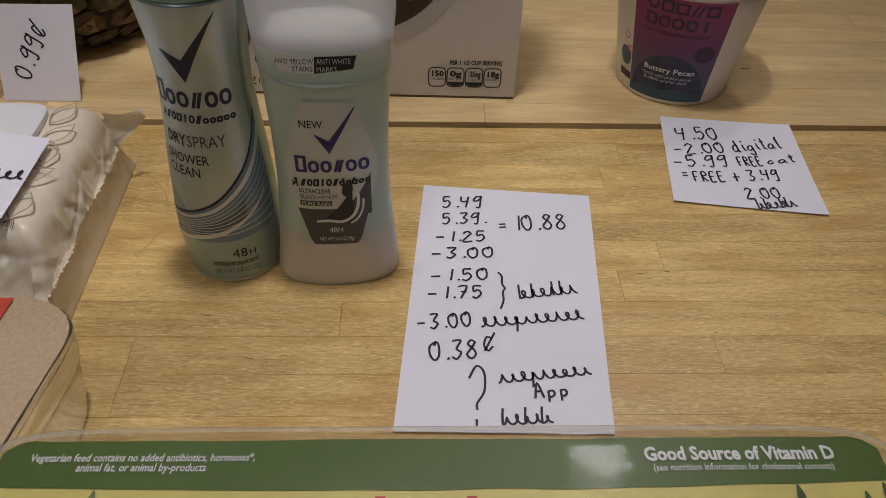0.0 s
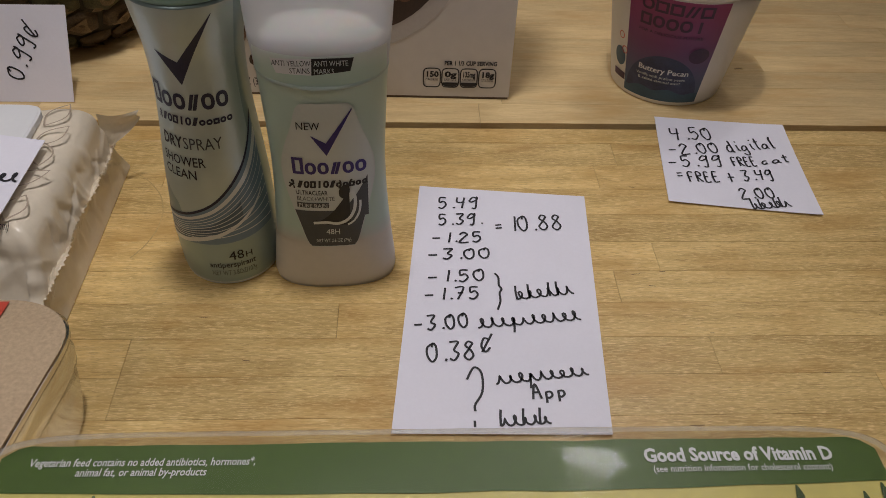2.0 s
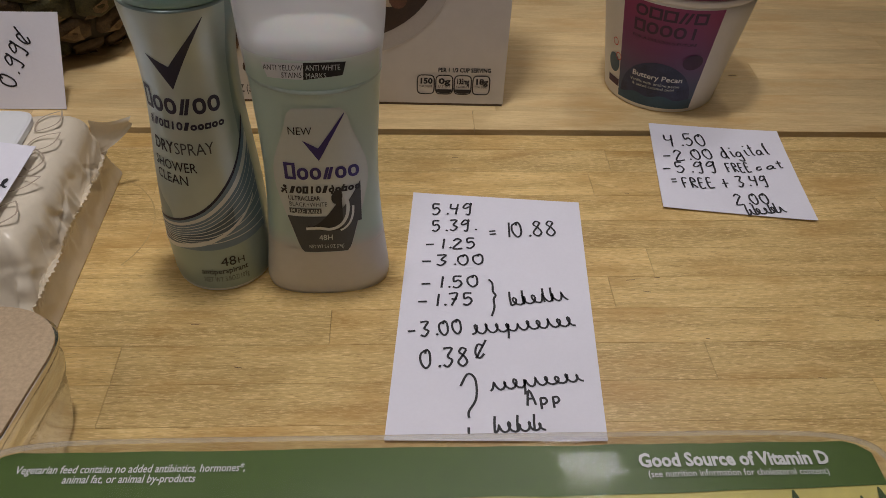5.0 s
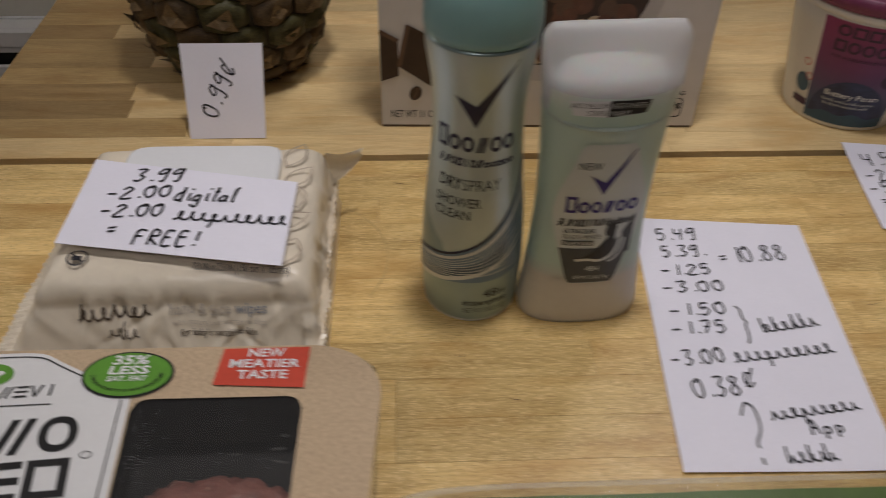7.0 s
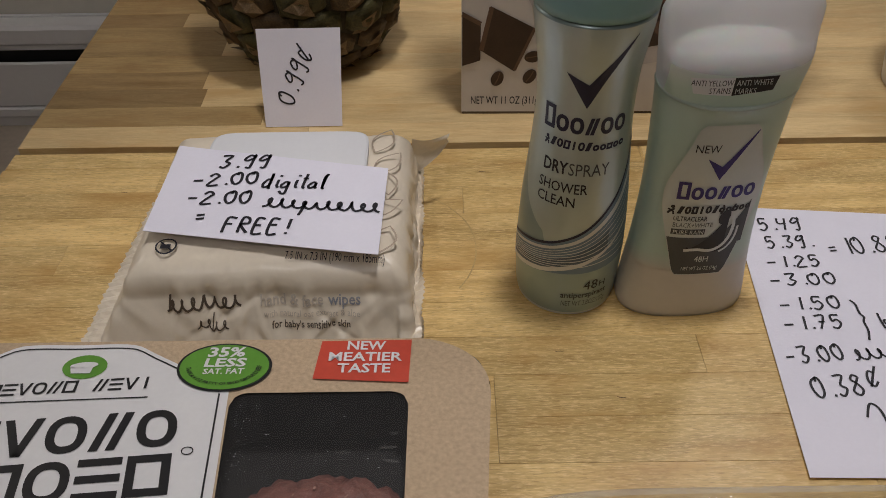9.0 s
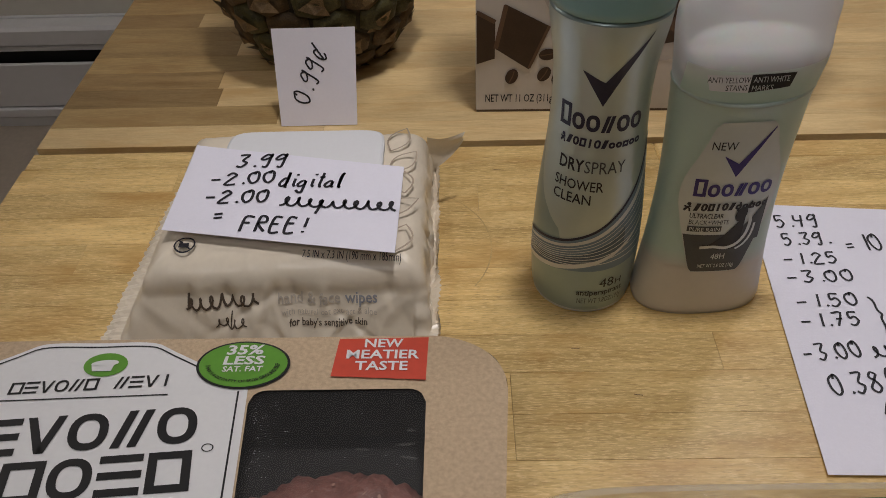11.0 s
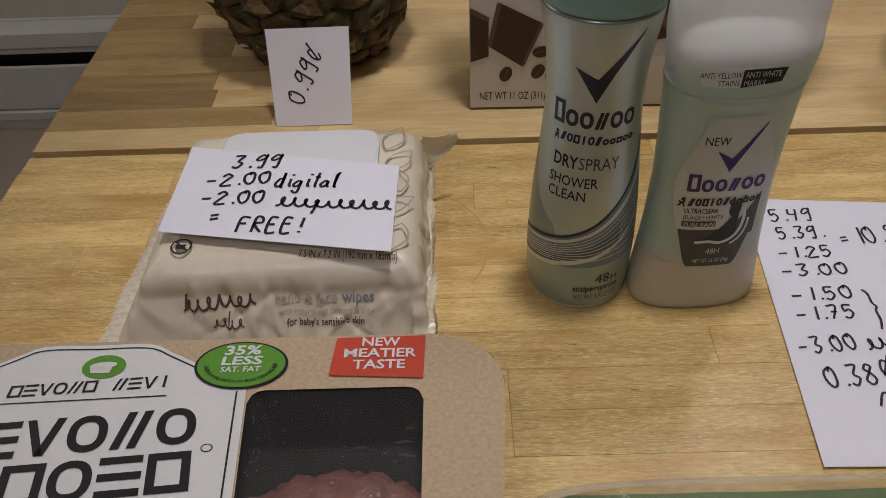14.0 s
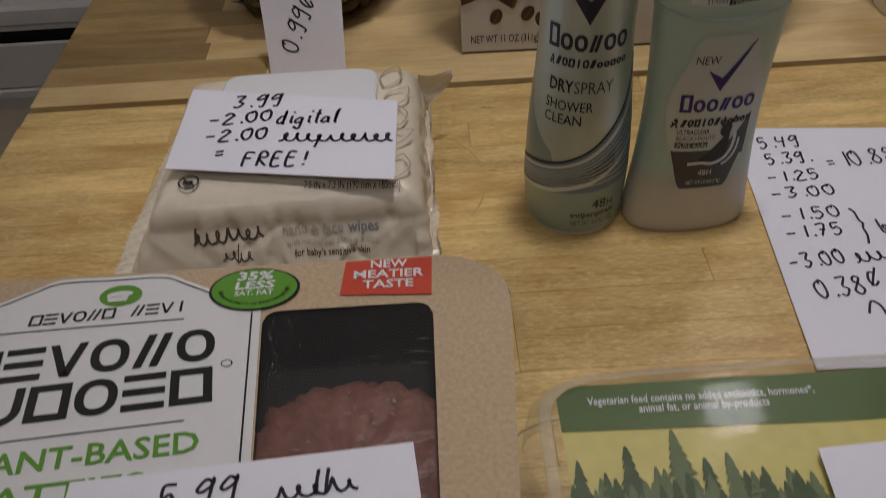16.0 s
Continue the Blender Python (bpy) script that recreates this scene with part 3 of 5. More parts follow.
part("apron", box(LEFT + 0.05, RIGHT - 0.05, FRONT + 0.05, FRONT + 0.07, -0.12, -0.034), WOOD, table)
part("apron", box(LEFT + 0.05, RIGHT - 0.05, BACK - 0.07, BACK - 0.05, -0.12, -0.034), WOOD, table)

KNOWN_JOINTS = {0.286: -0.048, 0.262: -0.147, 0.238: -0.147, 0.478: 0.037, 0.310: 0.099, 0.406: 0.105, 0.526: -0.335, 0.550: -0.339, 0.646: -0.375, 0.502: -0.29, 0.574: -0.30, 0.598: -0.335, 0.622: -0.31, 0.670: -0.33, 0.694: -0.28}
rnd = random.Random(11)


def staves(leaf, y_from, y_to, first):
    """Rows of glued staves with staggered end joints; the leaf's rim is slightly rounded."""
    y = first
    while y < y_to - 0.002:
        lo, hi = max(y, y_from), min(y + 0.024, y_to)
        known = [v for k, v in KNOWN_JOINTS.items() if abs(k - y) < 0.004]
        cuts = [LEFT, RIGHT]
        x = known[0] if known else LEFT + rnd.uniform(0.1, 0.4)
        start = x
        while x < RIGHT - 0.05:
            cuts.append(x)
            x += rnd.uniform(0.19, 0.44)
        x = start - rnd.uniform(0.2, 0.4)
        while x > LEFT + 0.05:
            cuts.append(x)
            x -= rnd.uniform(0.2, 0.4)
        cuts.sort()
        for a, b in zip(cuts, cuts[1:]):
            g = 0.00006
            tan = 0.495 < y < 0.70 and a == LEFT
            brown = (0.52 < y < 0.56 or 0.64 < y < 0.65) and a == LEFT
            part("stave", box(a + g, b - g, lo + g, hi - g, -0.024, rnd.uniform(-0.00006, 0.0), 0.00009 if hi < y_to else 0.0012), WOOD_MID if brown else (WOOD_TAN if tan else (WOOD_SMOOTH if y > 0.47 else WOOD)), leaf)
        y += 0.024


staves(leaf_front, FRONT, SEAM - 0.0022, 0.478 - 27 * 0.024)
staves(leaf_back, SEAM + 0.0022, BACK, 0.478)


def flat(u, v, lift=0.0):
    return (u, v, 0.0001 + lift)


# worn-in marks of the wood: a faint ring left by a glass, knots and short checks
ring_line = [(-0.206 + (0.054 + 0.0010 * noise.noise((k * 0.3, 2, 1))) * math.cos(radians(a)), 0.375 + 0.054 * math.sin(radians(a))) for k, a in enumerate(range(-35, 80, 5))]
part("ring_stain", ribbon(flat, ring_line, 0.0008, 0.00004), RING_STAIN, table, "faint dark ring stain")
rnd = random.Random(77)
for x, y, ln in ((0.111, 0.331, 0.005), (0.126, 0.333, 0.003), (0.118, 0.322, 0.004), (0.141, 0.288, 0.002), (0.234, 0.300, 0.002), (0.255, 0.441, 0.0015), (-0.146, 0.446, 0.005), (-0.168, 0.240, 0.007), (0.118, 0.232, 0.007), (0.190, 0.262, 0.004), (-0.09, 0.272, 0.004), (-0.115, 0.30, 0.004), (-0.36, 0.43, 0.004), (0.27, 0.335, 0.003), (0.022, 0.445, 0.004), (0.125, 0.408, 0.003)):
    bend = rnd.uniform(-0.12, 0.12)
    part("wood_check", ribbon(flat, smooth_line([(x - ln / 2, y - bend * ln), (x - ln / 6, y), (x + ln / 5, y + bend * ln * 0.4), (x + ln / 2, y + bend * ln)], 3), rnd.uniform(0.0003, 0.0005), 0.00005), CHECK, table)
part("knot", disc(flat, 0.237, 0.5535, 0.0042, 0.0022, 0.00005, 16, 1, 10), RING_STAIN, table, "small brown knot")
part("wood_check", ribbon(flat, [(0.2335, 0.5530), (0.2365, 0.5538), (0.2395, 0.5533)], 0.0010, 0.00009), CHECK, table)


# ---- spray can ----
CAN_R = [(0.0, 0.0234), (0.003, 0.0247), (0.010, 0.0254), (0.0265, 0.0260), (0.045, 0.0256), (0.0625, 0.0246), (0.079, 0.0231), (0.0945, 0.0218), (0.1095, 0.0211), (0.1285, 0.0216), (0.141, 0.0234), (0.1530, 0.0249), (0.19, 0.0250)]


def can_point(u, v, lift=0.0):
    r = lerp_table(CAN_R, v) + lift
    a = u / 0.0245
    return (r * math.sin(a), -r * math.cos(a), v)


can = thing("spray_can", pose(-0.1072, 0.3480, 0, 0, 0, -9), "pale green satin aerosol deodorant can with a teal cap, standing upright", "spray can")
zs = [0.0, 0.001, 0.003, 0.006] + [0.012 + 0.0068 * i for i in range(21)] + [0.1530, 0.1545]
part("body", loft([oval(lerp_table(CAN_R, z), lerp_table(CAN_R, z), z, 64) for z in zs]), CAN, can, smooth=True)
part("base_ring", loft([oval(0.0236, 0.0236, 0.0002, 48), oval(0.0243, 0.0243, 0.0008, 48), oval(0.0245, 0.0245, 0.0022, 48), oval(0.0240, 0.0240, 0.0028, 48)]), SILVER, can, "rolled metal rim", True)
part("cap", loft([oval(r, r, z, 64) for r, z in ((0.0240, 0.1548), (0.0251, 0.1554), (0.0255, 0.159), (0.0252, 0.166), (0.0243, 0.172), (0.0228, 0.179), (0.0195, 0.185), (0.013, 0.188), (0.004, 0.189))]), CAN_CAP, can, "domed teal plastic cap", True)
# pale panel, and the bands that sweep up round the can
NAVY_LINE = [(-0.037, 0.0375), (-0.0266, 0.0415), (-0.014, 0.0452), (-0.0052, 0.0487), (0.0066, 0.0562), (0.0202, 0.0708), (0.0275, 0.0822), (0.0345, 0.097)]
FOOT_LINE = [(-0.037, 0.0210), (-0.0312, 0.0228), (-0.018, 0.0262), (-0.006, 0.0288), (0.0088, 0.0300), (0.0212, 0.0312), (0.0345, 0.0330)]
PANEL_LINE = [(-0.036, 0.110), (-0.0325, 0.085), (-0.0277, 0.069), (-0.020, 0.0575), (-0.0122, 0.0500)]


def sweep(low, high, lift, mat, u0=-0.037, u1=0.0345, name="swoosh"):
    part(name, band(can_point, u0, u1, low, high, 44, 4, lift), mat, can, smooth=True)


def between_lines(u, share):
    a, b = lerp_table(FOOT_LINE, u), lerp_table(NAVY_LINE, u)
    return a + (b - a) * share


part("panel", band(can_point, -0.036, 0.030, lambda u: max(lerp_table(NAVY_LINE, u), lerp_table(PANEL_LINE, u) if u < -0.0122 else 0.0), lambda u: 0.1535, 44, 28, 0.00012), CAN_LIGHT, can, "pearl pale print", True)
sweep(lambda u: lerp_table(FOOT_LINE, u), lambda u: lerp_table(NAVY_LINE, u), 0.00016, STEEL_BLUE)
sweep(lambda u: between_lines(u, 0.16 + 5 * max(0.0, u + 0.01)), lambda u: between_lines(u, 0.44 + 6 * max(0.0, u + 0.01)), 0.00020, SLATE, u1=0.018)
sweep(lambda u: lerp_table(NAVY_LINE, u) - 0.0011 - 0.03 * max(0.0, u), lambda u: lerp_table(NAVY_LINE, u) + 0.0004, 0.00030, NAVY)
sweep(lambda u: between_lines(u, 0.78), lambda u: between_lines(u, 0.87), 0.00028, SILVER)
for k in range(8):
    f0, f1 = 0.30 + 0.055 * k, 0.06 + 0.095 * k
    sweep(lambda u, a=f0, b=f1: between_lines(u, a + (b - a) * (u + 0.037) / 0.0715), lambda u, a=f0, b=f1: between_lines(u, a + (b - a) * (u + 0.037) / 0.0715) + 0.0004 + 0.004 * max(0.0, u), 0.00026 + 0.00001 * k, SILVER)
sweep(lambda u: between_lines(u, 0.02 + 9 * max(0.0, u + 0.012)), lambda u: between_lines(u, 0.02 + 9 * max(0.0, u + 0.012)) + 0.0026 * (1 - 14 * max(0.0, u)), 0.0004, SILVER, u1=0.03)
# tick
tick = merge(band(can_point, -0.0102, 0.0005, lambda u: 0.1328 - (u + 0.0102) * 1.48, lambda u: 0.1330 - (u + 0.0102) * 0.45, 8, 2, 0.0003),
             band(can_point, 0.0004, 0.0185, lambda u: 0.1170 + (u - 0.0004) * 1.82, lambda u: 0.1282 + (u - 0.0004) * 1.23, 10, 2, 0.0003))
part("tick_emblem", tick, NAVY, can, "dark navy tick mark")
wordmark(can_point, -0.0215, 0.1045, 0.0440, 0.0112, "Boozoo", NAVY, can, stroke=0.165, low=0.72)
wordmark(can_point, -0.0160, 0.0968, 0.0385, 0.0042, "ZOBIOZooboo", NAVY, can, stroke=0.24, slant=0.1)
part("runner_mark", merge(disc(can_point, -0.0178, 0.1000, 0.0009, 0.0009, 0.0003, 10, 1), ribbon(can_point, [(-0.0168, 0.0992), (-0.0182, 0.0980), (-0.0190, 0.0964)], 0.0010), ribbon(can_point, [(-0.0192, 0.0988), (-0.0172, 0.0976), (-0.0168, 0.0962)], 0.0008)), NAVY, can, "small slanted emblem")
lettering("DRY", can_point, -0.0182, 0.0842, 0.0062, INK, can, width=0.0128, bold=0.03)
lettering("SPRAY", can_point, -0.0050, 0.0842, 0.0062, CHARCOAL, can, width=0.0195)
lettering("SHOWER", can_point, -0.0192, 0.0750, 0.0052, INK, can, width=0.0240, bold=0.01)
lettering("CLEAN", can_point, -0.0190, 0.0680, 0.0052, INK, can, width=0.0185, bold=0.01)
lettering("48", can_point, 0.0080, 0.0186, 0.0062, INK, can, width=0.0070)
lettering("H", can_point, 0.0156, 0.0186, 0.0042, INK, can, width=0.0032)
lettering("antiperspirant", can_point, -0.0020, 0.0136, 0.0038, INK, can, width=0.0225, bold=0.02)
lettering("NET WT 3.8OZ/107g", can_point, -0.0015, 0.0080, 0.0036, CHARCOAL, can, width=0.0220)

# ---- stick antiperspirant ----
STICK_W = [(0.0, 0.0311), (0.004, 0.0318), (0.017, 0.0305), (0.0325, 0.0290), (0.05, 0.0278), (0.07, 0.0272), (0.09, 0.0276), (0.10, 0.0281), (0.1135, 0.0287), (0.1275, 0.0296), (0.1375, 0.0306), (0.1475, 0.0316), (0.165, 0.0320)]
STICK_D = [(0.0, 0.0178), (0.004, 0.0182), (0.02, 0.0176), (0.05, 0.0166), (0.09, 0.0164), (0.118, 0.0165)]


def stick_print(u, v, lift=0.0):
    return stick_point(u - 0.0012, v, lift)


def stick_point(u, v, lift=0.0):
    w, d = lerp_table(STICK_W, v), lerp_table(STICK_D, v)
    x = max(-0.999, min(0.999, u / w))
    y = -d * (1 - abs(x) ** 2.5) ** (1 / 2.5)
    return (u, y - lift, v)


stick = thing("deodorant_stick", pose(-0.0510, 0.3400, 0, 0, 0, 3), "aqua and frosted white antiperspirant stick standing upright with its cap on", "deodorant")
BODY_FADE = ramp_material("frost_to_aqua_plastic", [(0.030, (0.62, 0.585, 0.52)), (0.0335, (0.54, 0.585, 0.53)), (0.040, (0.49, 0.62, 0.545)), (0.118, (0.52, 0.65, 0.57))], 0.3, 0.16)
for m in (FROST, AQUA, BODY_FADE):
    skin = m.node_tree.nodes["Principled BSDF"].inputs
    skin["Subsurface Weight"].default_value, skin["Subsurface Scale"].default_value, skin["Subsurface Radius"].default_value = 0.75, 0.012, (1.0, 1.0, 0.95)
part("base", loft([oval(lerp_table(STICK_W, z), lerp_table(STICK_D, z), z, 72, 2.5) for z in (0.0, 0.0015, 0.004, 0.010, 0.017, 0.024, 0.0302)], True, False), FROST, stick, "frosted white base", True)
part("body", loft([oval(lerp_table(STICK_W, z) - 0.00003, lerp_table(STICK_D, z) - 0.00003, z, 72, 2.5) for z in [0.0302 + 0.0058 * i for i in range(15)] + [0.1165]] + [[(x, y, z + 0.0050 * (x / 0.030) ** 2) for x, y, _ in oval(lerp_table(STICK_W, 0.1190) + 0.0003, 0.0168, z, 72, 2.5)] for z in (0.1166, 0.1180)], False, False), BODY_FADE, stick, "pale aqua body", True)
part("seam_ring", loft([[(x, y, z + 0.0050 * (x / 0.030) ** 2) for x, y, _ in oval(lerp_table(STICK_W, 0.1190) + k, 0.0166 + k, z, 96, 2.5)] for k, z in ((0.0002, 0.1168), (0.0006, 0.1173), (0.0006, 0.1180), (0.0001, 0.1188), (-0.0010, 0.1190))], False, False), AQUA, stick, "aqua ridge", True)


CAP_FRONT = [(0.1186, -0.0162), (0.128, -0.0161), (0.135, -0.0154), (0.139, -0.0136), (0.1425, -0.0104), (0.147, -0.0078), (0.152, -0.0064), (0.1565, -0.0054), (0.1590, -0.0042), (0.1604, -0.0024), (0.161, -0.0004)]
CAP_BACK = [(0.1186, 0.0162), (0.135, 0.0130), (0.147, 0.0080), (0.152, 0.0064), (0.1565, 0.0054), (0.1590, 0.0042), (0.1604, 0.0024), (0.161, 0.0004)]


def cap_section(v):
    """Half-width, front and back of the cap at a height: a shoulder with a ledge, then a thin rounded ridge."""
    k = (v - 0.1186) / (0.161 - 0.1186)
    w = lerp_table(STICK_W, v) * (1.0 if k < 0.80 else 1 - 3.2 * (k - 0.80) ** 2)
    return k, w, lerp_table(CAP_FRONT, v), lerp_table(CAP_BACK, v), 2.5 + 2.0 * k


def cap_ring(z):
    k, w, front, back, p = cap_section(z)
    cy, d = (front + back) / 2, (back - front) / 2
    return oval(w, d, z, 72, p, 0, cy)


part("cap", loft([cap_ring(0.1186 + 0.0424 * k / 40) for k in range(41)]), FROST_CLEAR, stick, "frosted translucent scooped cap", True)
part("product", loft([oval(0.0262 * k, 0.0110 * k, z, 56, 2.4, 0, -0.0015 + 0.002 * (1 - k)) for k, z in ((1.0, 0.1175), (1.0, 0.130), (0.985, 0.135), (0.94, 0.1385), (0.84, 0.1415), (0.68, 0.1435), (0.45, 0.1447), (0.20, 0.1452), (0.03, 0.1453))]), CREAM, stick, "domed cream product seen through the cap", True)


def cap_point(u, v, lift=0.0):
    k, w, front, back, p = cap_section(v)
    cy, d = (front + back) / 2, (back - front) / 2
    x = max(-0.99, min(0.99, u / w))
    return (u, cy - d * (1 - abs(x) ** p) ** (1 / p) - lift, v)


CAP_FADE = ramp_material("aqua_to_frost_plastic", [(0.118, (0.43, 0.58, 0.50)), (0.127, (0.52, 0.65, 0.57)), (0.132, (0.64, 0.72, 0.67)), (0.138, (0.74, 0.76, 0.75))], 0.36, 0.16)
part("tint_band", band(cap_point, -0.0284, 0.0284, lambda u: 0.1186 + 5.5 * u * u, lambda u: 0.1330 + 4.0 * u * u, 40, 12, 0.0002), CAP_FADE, stick, "aqua fade above the ridge", True)
part("pale_flag", quad(cap_point, [(-0.0190, 0.1252), (-0.0040, 0.1244), (-0.0036, 0.1322), (-0.0210, 0.1322)], 0.00035, 8), WHITE_PRINT, stick, "white flag print")
lettering("ANTI YELLOW", cap_point, -0.0205, 0.1288, 0.0026, INK, stick, width=0.0165, lift=0.0004)
lettering("STAINS", cap_point, -0.0132, 0.1254, 0.0026, INK, stick, width=0.0085, lift=0.0004)
part("dark_flag", quad(cap_point, [(-0.0040, 0.1244), (0.0126, 0.1262), (0.0142, 0.1324), (-0.0036, 0.1322)], 0.0004, 8), BLACK, stick, "black flag print")
lettering("ANTI WHITE", cap_point, -0.0028, 0.1288, 0.0026, SILVER, stick, width=0.0145, lift=0.0006)
lettering("MARKS", cap_point, -0.0030, 0.1252, 0.0026, SILVER, stick, width=0.0085, lift=0.0006)


def label_half(v):
    """Half-breadth of the shield-shaped label at a height."""
    return lerp_table([(0.028, 0.0105), (0.031, 0.0125), (0.040, 0.0150), (0.062, 0.0205), (0.072, 0.0218), (0.082, 0.0208), (0.100, 0.0150), (0.108, 0.0128), (0.1105, 0.0105)], v)


def label_fn(u, v, lift=0.0):
    """u across, as a share of the label's breadth; v up."""
    return stick_point(u * label_half(v) + 0.0002, v, lift)


part("label", band(lambda a, b, c: label_fn(b, a, c), 0.028, 0.1105, lambda v: -1.0, lambda v: 1.0, 34, 14, 0.00025), LABEL, stick, "pearl grey shield-shaped label", True)
part("label_foot", band(lambda a, b, c: label_fn(b, a, c), 0.0285, 0.0505, lambda v: -0.98, lambda v: 0.98, 12, 14, 0.00038), CHARCOAL, stick, "charcoal print", True)
part("label_sweep", merge(band(stick_print, 0.004, 0.0195, lambda u: 0.046, lambda u: 0.050 + ((u - 0.004) / 0.0155) ** 1.6 * 0.020, 12, 6, 0.00046)), CHARCOAL, stick, "charcoal sweep")
part("dress_print", merge(band(stick_print, -0.0065, 0.0105, lambda u: 0.0418 + 0.5 * max(0.0, -u), lambda u: 0.0440 + 0.0190 * max(0.0, (u + 0.0065) / 0.017) ** 1.7, 14, 6, 0.00056), disc(stick_print, 0.0082, 0.0620, 0.0026, 0.0042, 0.00058, 14, 2, -12), ribbon(stick_print, smooth_line([(0.0058, 0.0640), (0.0068, 0.0668), (0.0062, 0.0690)], 3), 0.0009, 0.00058), ribbon(stick_print, smooth_line([(0.0098, 0.0640), (0.0108, 0.0668), (0.0120, 0.0690)], 3), 0.0009, 0.00058)), BLACK, stick, "black flowing fabric print")
hem = smooth_line([(-0.0075, 0.0432), (-0.0015, 0.0436), (0.0045, 0.0428), (0.0095, 0.0452), (0.0125, 0.0505), (0.0132, 0.0575), (0.0118, 0.0625)], 5)
part("hem_print", merge(ribbon(stick_print, hem, 0.0016, 0.00066), ribbon(stick_print, [(x + 0.0024, y - 0.0016) for x, y in hem[12:26]], 0.0011, 0.00068)), SILVER, stick, "white curling fabric print")
lettering("NEW", stick_print, -0.0120, 0.0970, 0.0042, INK, stick, width=0.0105, lift=0.0005)
tick2 = merge(band(stick_print, -0.0055, 0.0012, lambda u: 0.0936 - (u + 0.0055) * 1.62, lambda u: 0.0939 - (u + 0.0055) * 0.62, 6, 2, 0.0005),
              band(stick_print, 0.0011, 0.0135, lambda u: 0.0829 + (u - 0.0011) * 1.95, lambda u: 0.0898 + (u - 0.0011) * 1.47, 8, 2, 0.0005))
part("tick_emblem", tick2, VIOLET, stick, "violet foil tick mark")
wordmark(stick_print, -0.0155, 0.0722, 0.0350, 0.0094, "Boozoo", VIOLET, stick, turn=1, lift=0.0005, stroke=0.165, low=0.72)
wordmark(stick_print, -0.0140, 0.0642, 0.0335, 0.0042, "ZOBIOZooboo", INK, stick, turn=1.5, stroke=0.24, slant=0.1, lift=0.0005)
part("runner_mark", merge(disc(stick_print, -0.0158, 0.0678, 0.0009, 0.0009, 0.0005, 10, 1), ribbon(stick_print, [(-0.0150, 0.0668), (-0.0164, 0.0656), (-0.0176, 0.0638)], 0.0010, 0.0005), ribbon(stick_print, [(-0.0176, 0.0664), (-0.0154, 0.0652), (-0.0152, 0.0636)], 0.0008, 0.0005)), INK, stick, "small slanted emblem")
lettering("ULTRACLEAR", stick_print, -0.0148, 0.0602, 0.0027, INK, stick, width=0.0150, lift=0.0005, bold=0.02)
lettering("BLACK+WHITE", stick_print, -0.0146, 0.0566, 0.0026, CHARCOAL, stick, width=0.0178, lift=0.0005)
part("text_strip", quad(stick_print, [(-0.0147, 0.0524), (0.0005, 0.0524), (0.0005, 0.0555), (-0.0147, 0.0555)], 0.0005, 6), CHARCOAL, stick, "dark strip")
lettering("PURE RAIN", stick_print, -0.0140, 0.0528, 0.0024, SILVER, stick, width=0.0135, lift=0.0008)
lettering("48H", stick_print, 0.0018, 0.0362, 0.0034, SILVER, stick, "CENTER", width=0.0065, lift=0.0007)
lettering("NET WT 2.6 OZ (74g)", stick_print, 0.0018, 0.0312, 0.0022, SILVER, stick, "CENTER", width=0.0170, lift=0.0007)

# ---- cereal box ----
cereal = thing("cereal_box", pose(-0.157, 0.512, 0, 0, 0, -1.3), "tall silvery cereal carton printed with chocolate, coffee beans and a bowl", "cereal box")
BW, BH, BD = 0.2155, 0.285, 0.058
part("carton", box(0, BW, 0, BD, 0.0019, BH, 0.0012), BOXBOARD, cereal)
part("bottom_flap", box(0.0005, BW - 0.0005, 0.0004, BD - 0.001, 0.0, 0.0019), BOX_DARK, cereal, "raw board flap edge")


def face(u, v, lift=0.0):
    return (u, -lift, v)


bowl_u, bowl_v, bowl_r = 0.108, 0.108, 0.073
part("bowl", disc(face, bowl_u, bowl_v, bowl_r, bowl_r * 0.98, 0.0003, 48, 2), BOWL, cereal, "printed pale grey bowl")
part("bowl_well", disc(face, bowl_u, bowl_v + 0.003, bowl_r * 0.88, bowl_r * 0.86, 0.0005, 48, 2), CHOC, cereal, "dark inside of the printed bowl")
rnd = random.Random(4)
for k in range(70):
    a, r = rnd.uniform(0, 2 * math.pi), bowl_r * 0.78 * math.sqrt(rnd.random())
    pick = rnd.random()
    part("cereal_piece", disc(face, bowl_u + r * math.cos(a), bowl_v + 0.003 + r * math.sin(a), rnd.uniform(0.005, 0.0075), rnd.uniform(0.0045, 0.0065), 0.0006 + 0.000012 * k, 14, 2, rnd.uniform(0, 180)), ALMOND if pick < 0.14 else (CEREAL if pick < 0.75 else CHOC_EDGE), cereal)


def chocolate(pts, lit):
    part("chocolate_square", quad(face, pts, 0.0007, 2), CHOC, cereal)
    (ax, ay), (bx, by) = lit
    part("chocolate_edge", ribbon(face, [(ax, ay), (bx, by)], 0.003, 0.0009), CHOC_EDGE, cereal)


chocolate([(0.0005, 0.036), (0.012, 0.040), (0.012, 0.066), (0.0005, 0.073)], ((0.0005, 0.0715), (0.012, 0.065)))
chocolate([(0.012, 0.047), (0.034, 0.032), (0.0455, 0.062), (0.018, 0.0765)], ((0.0125, 0.047), (0.0185, 0.076)))
part("chocolate_edge", ribbon(face, [(0.034, 0.033), (0.0455, 0.062)], 0.002, 0.0009), CHOC_EDGE, cereal)
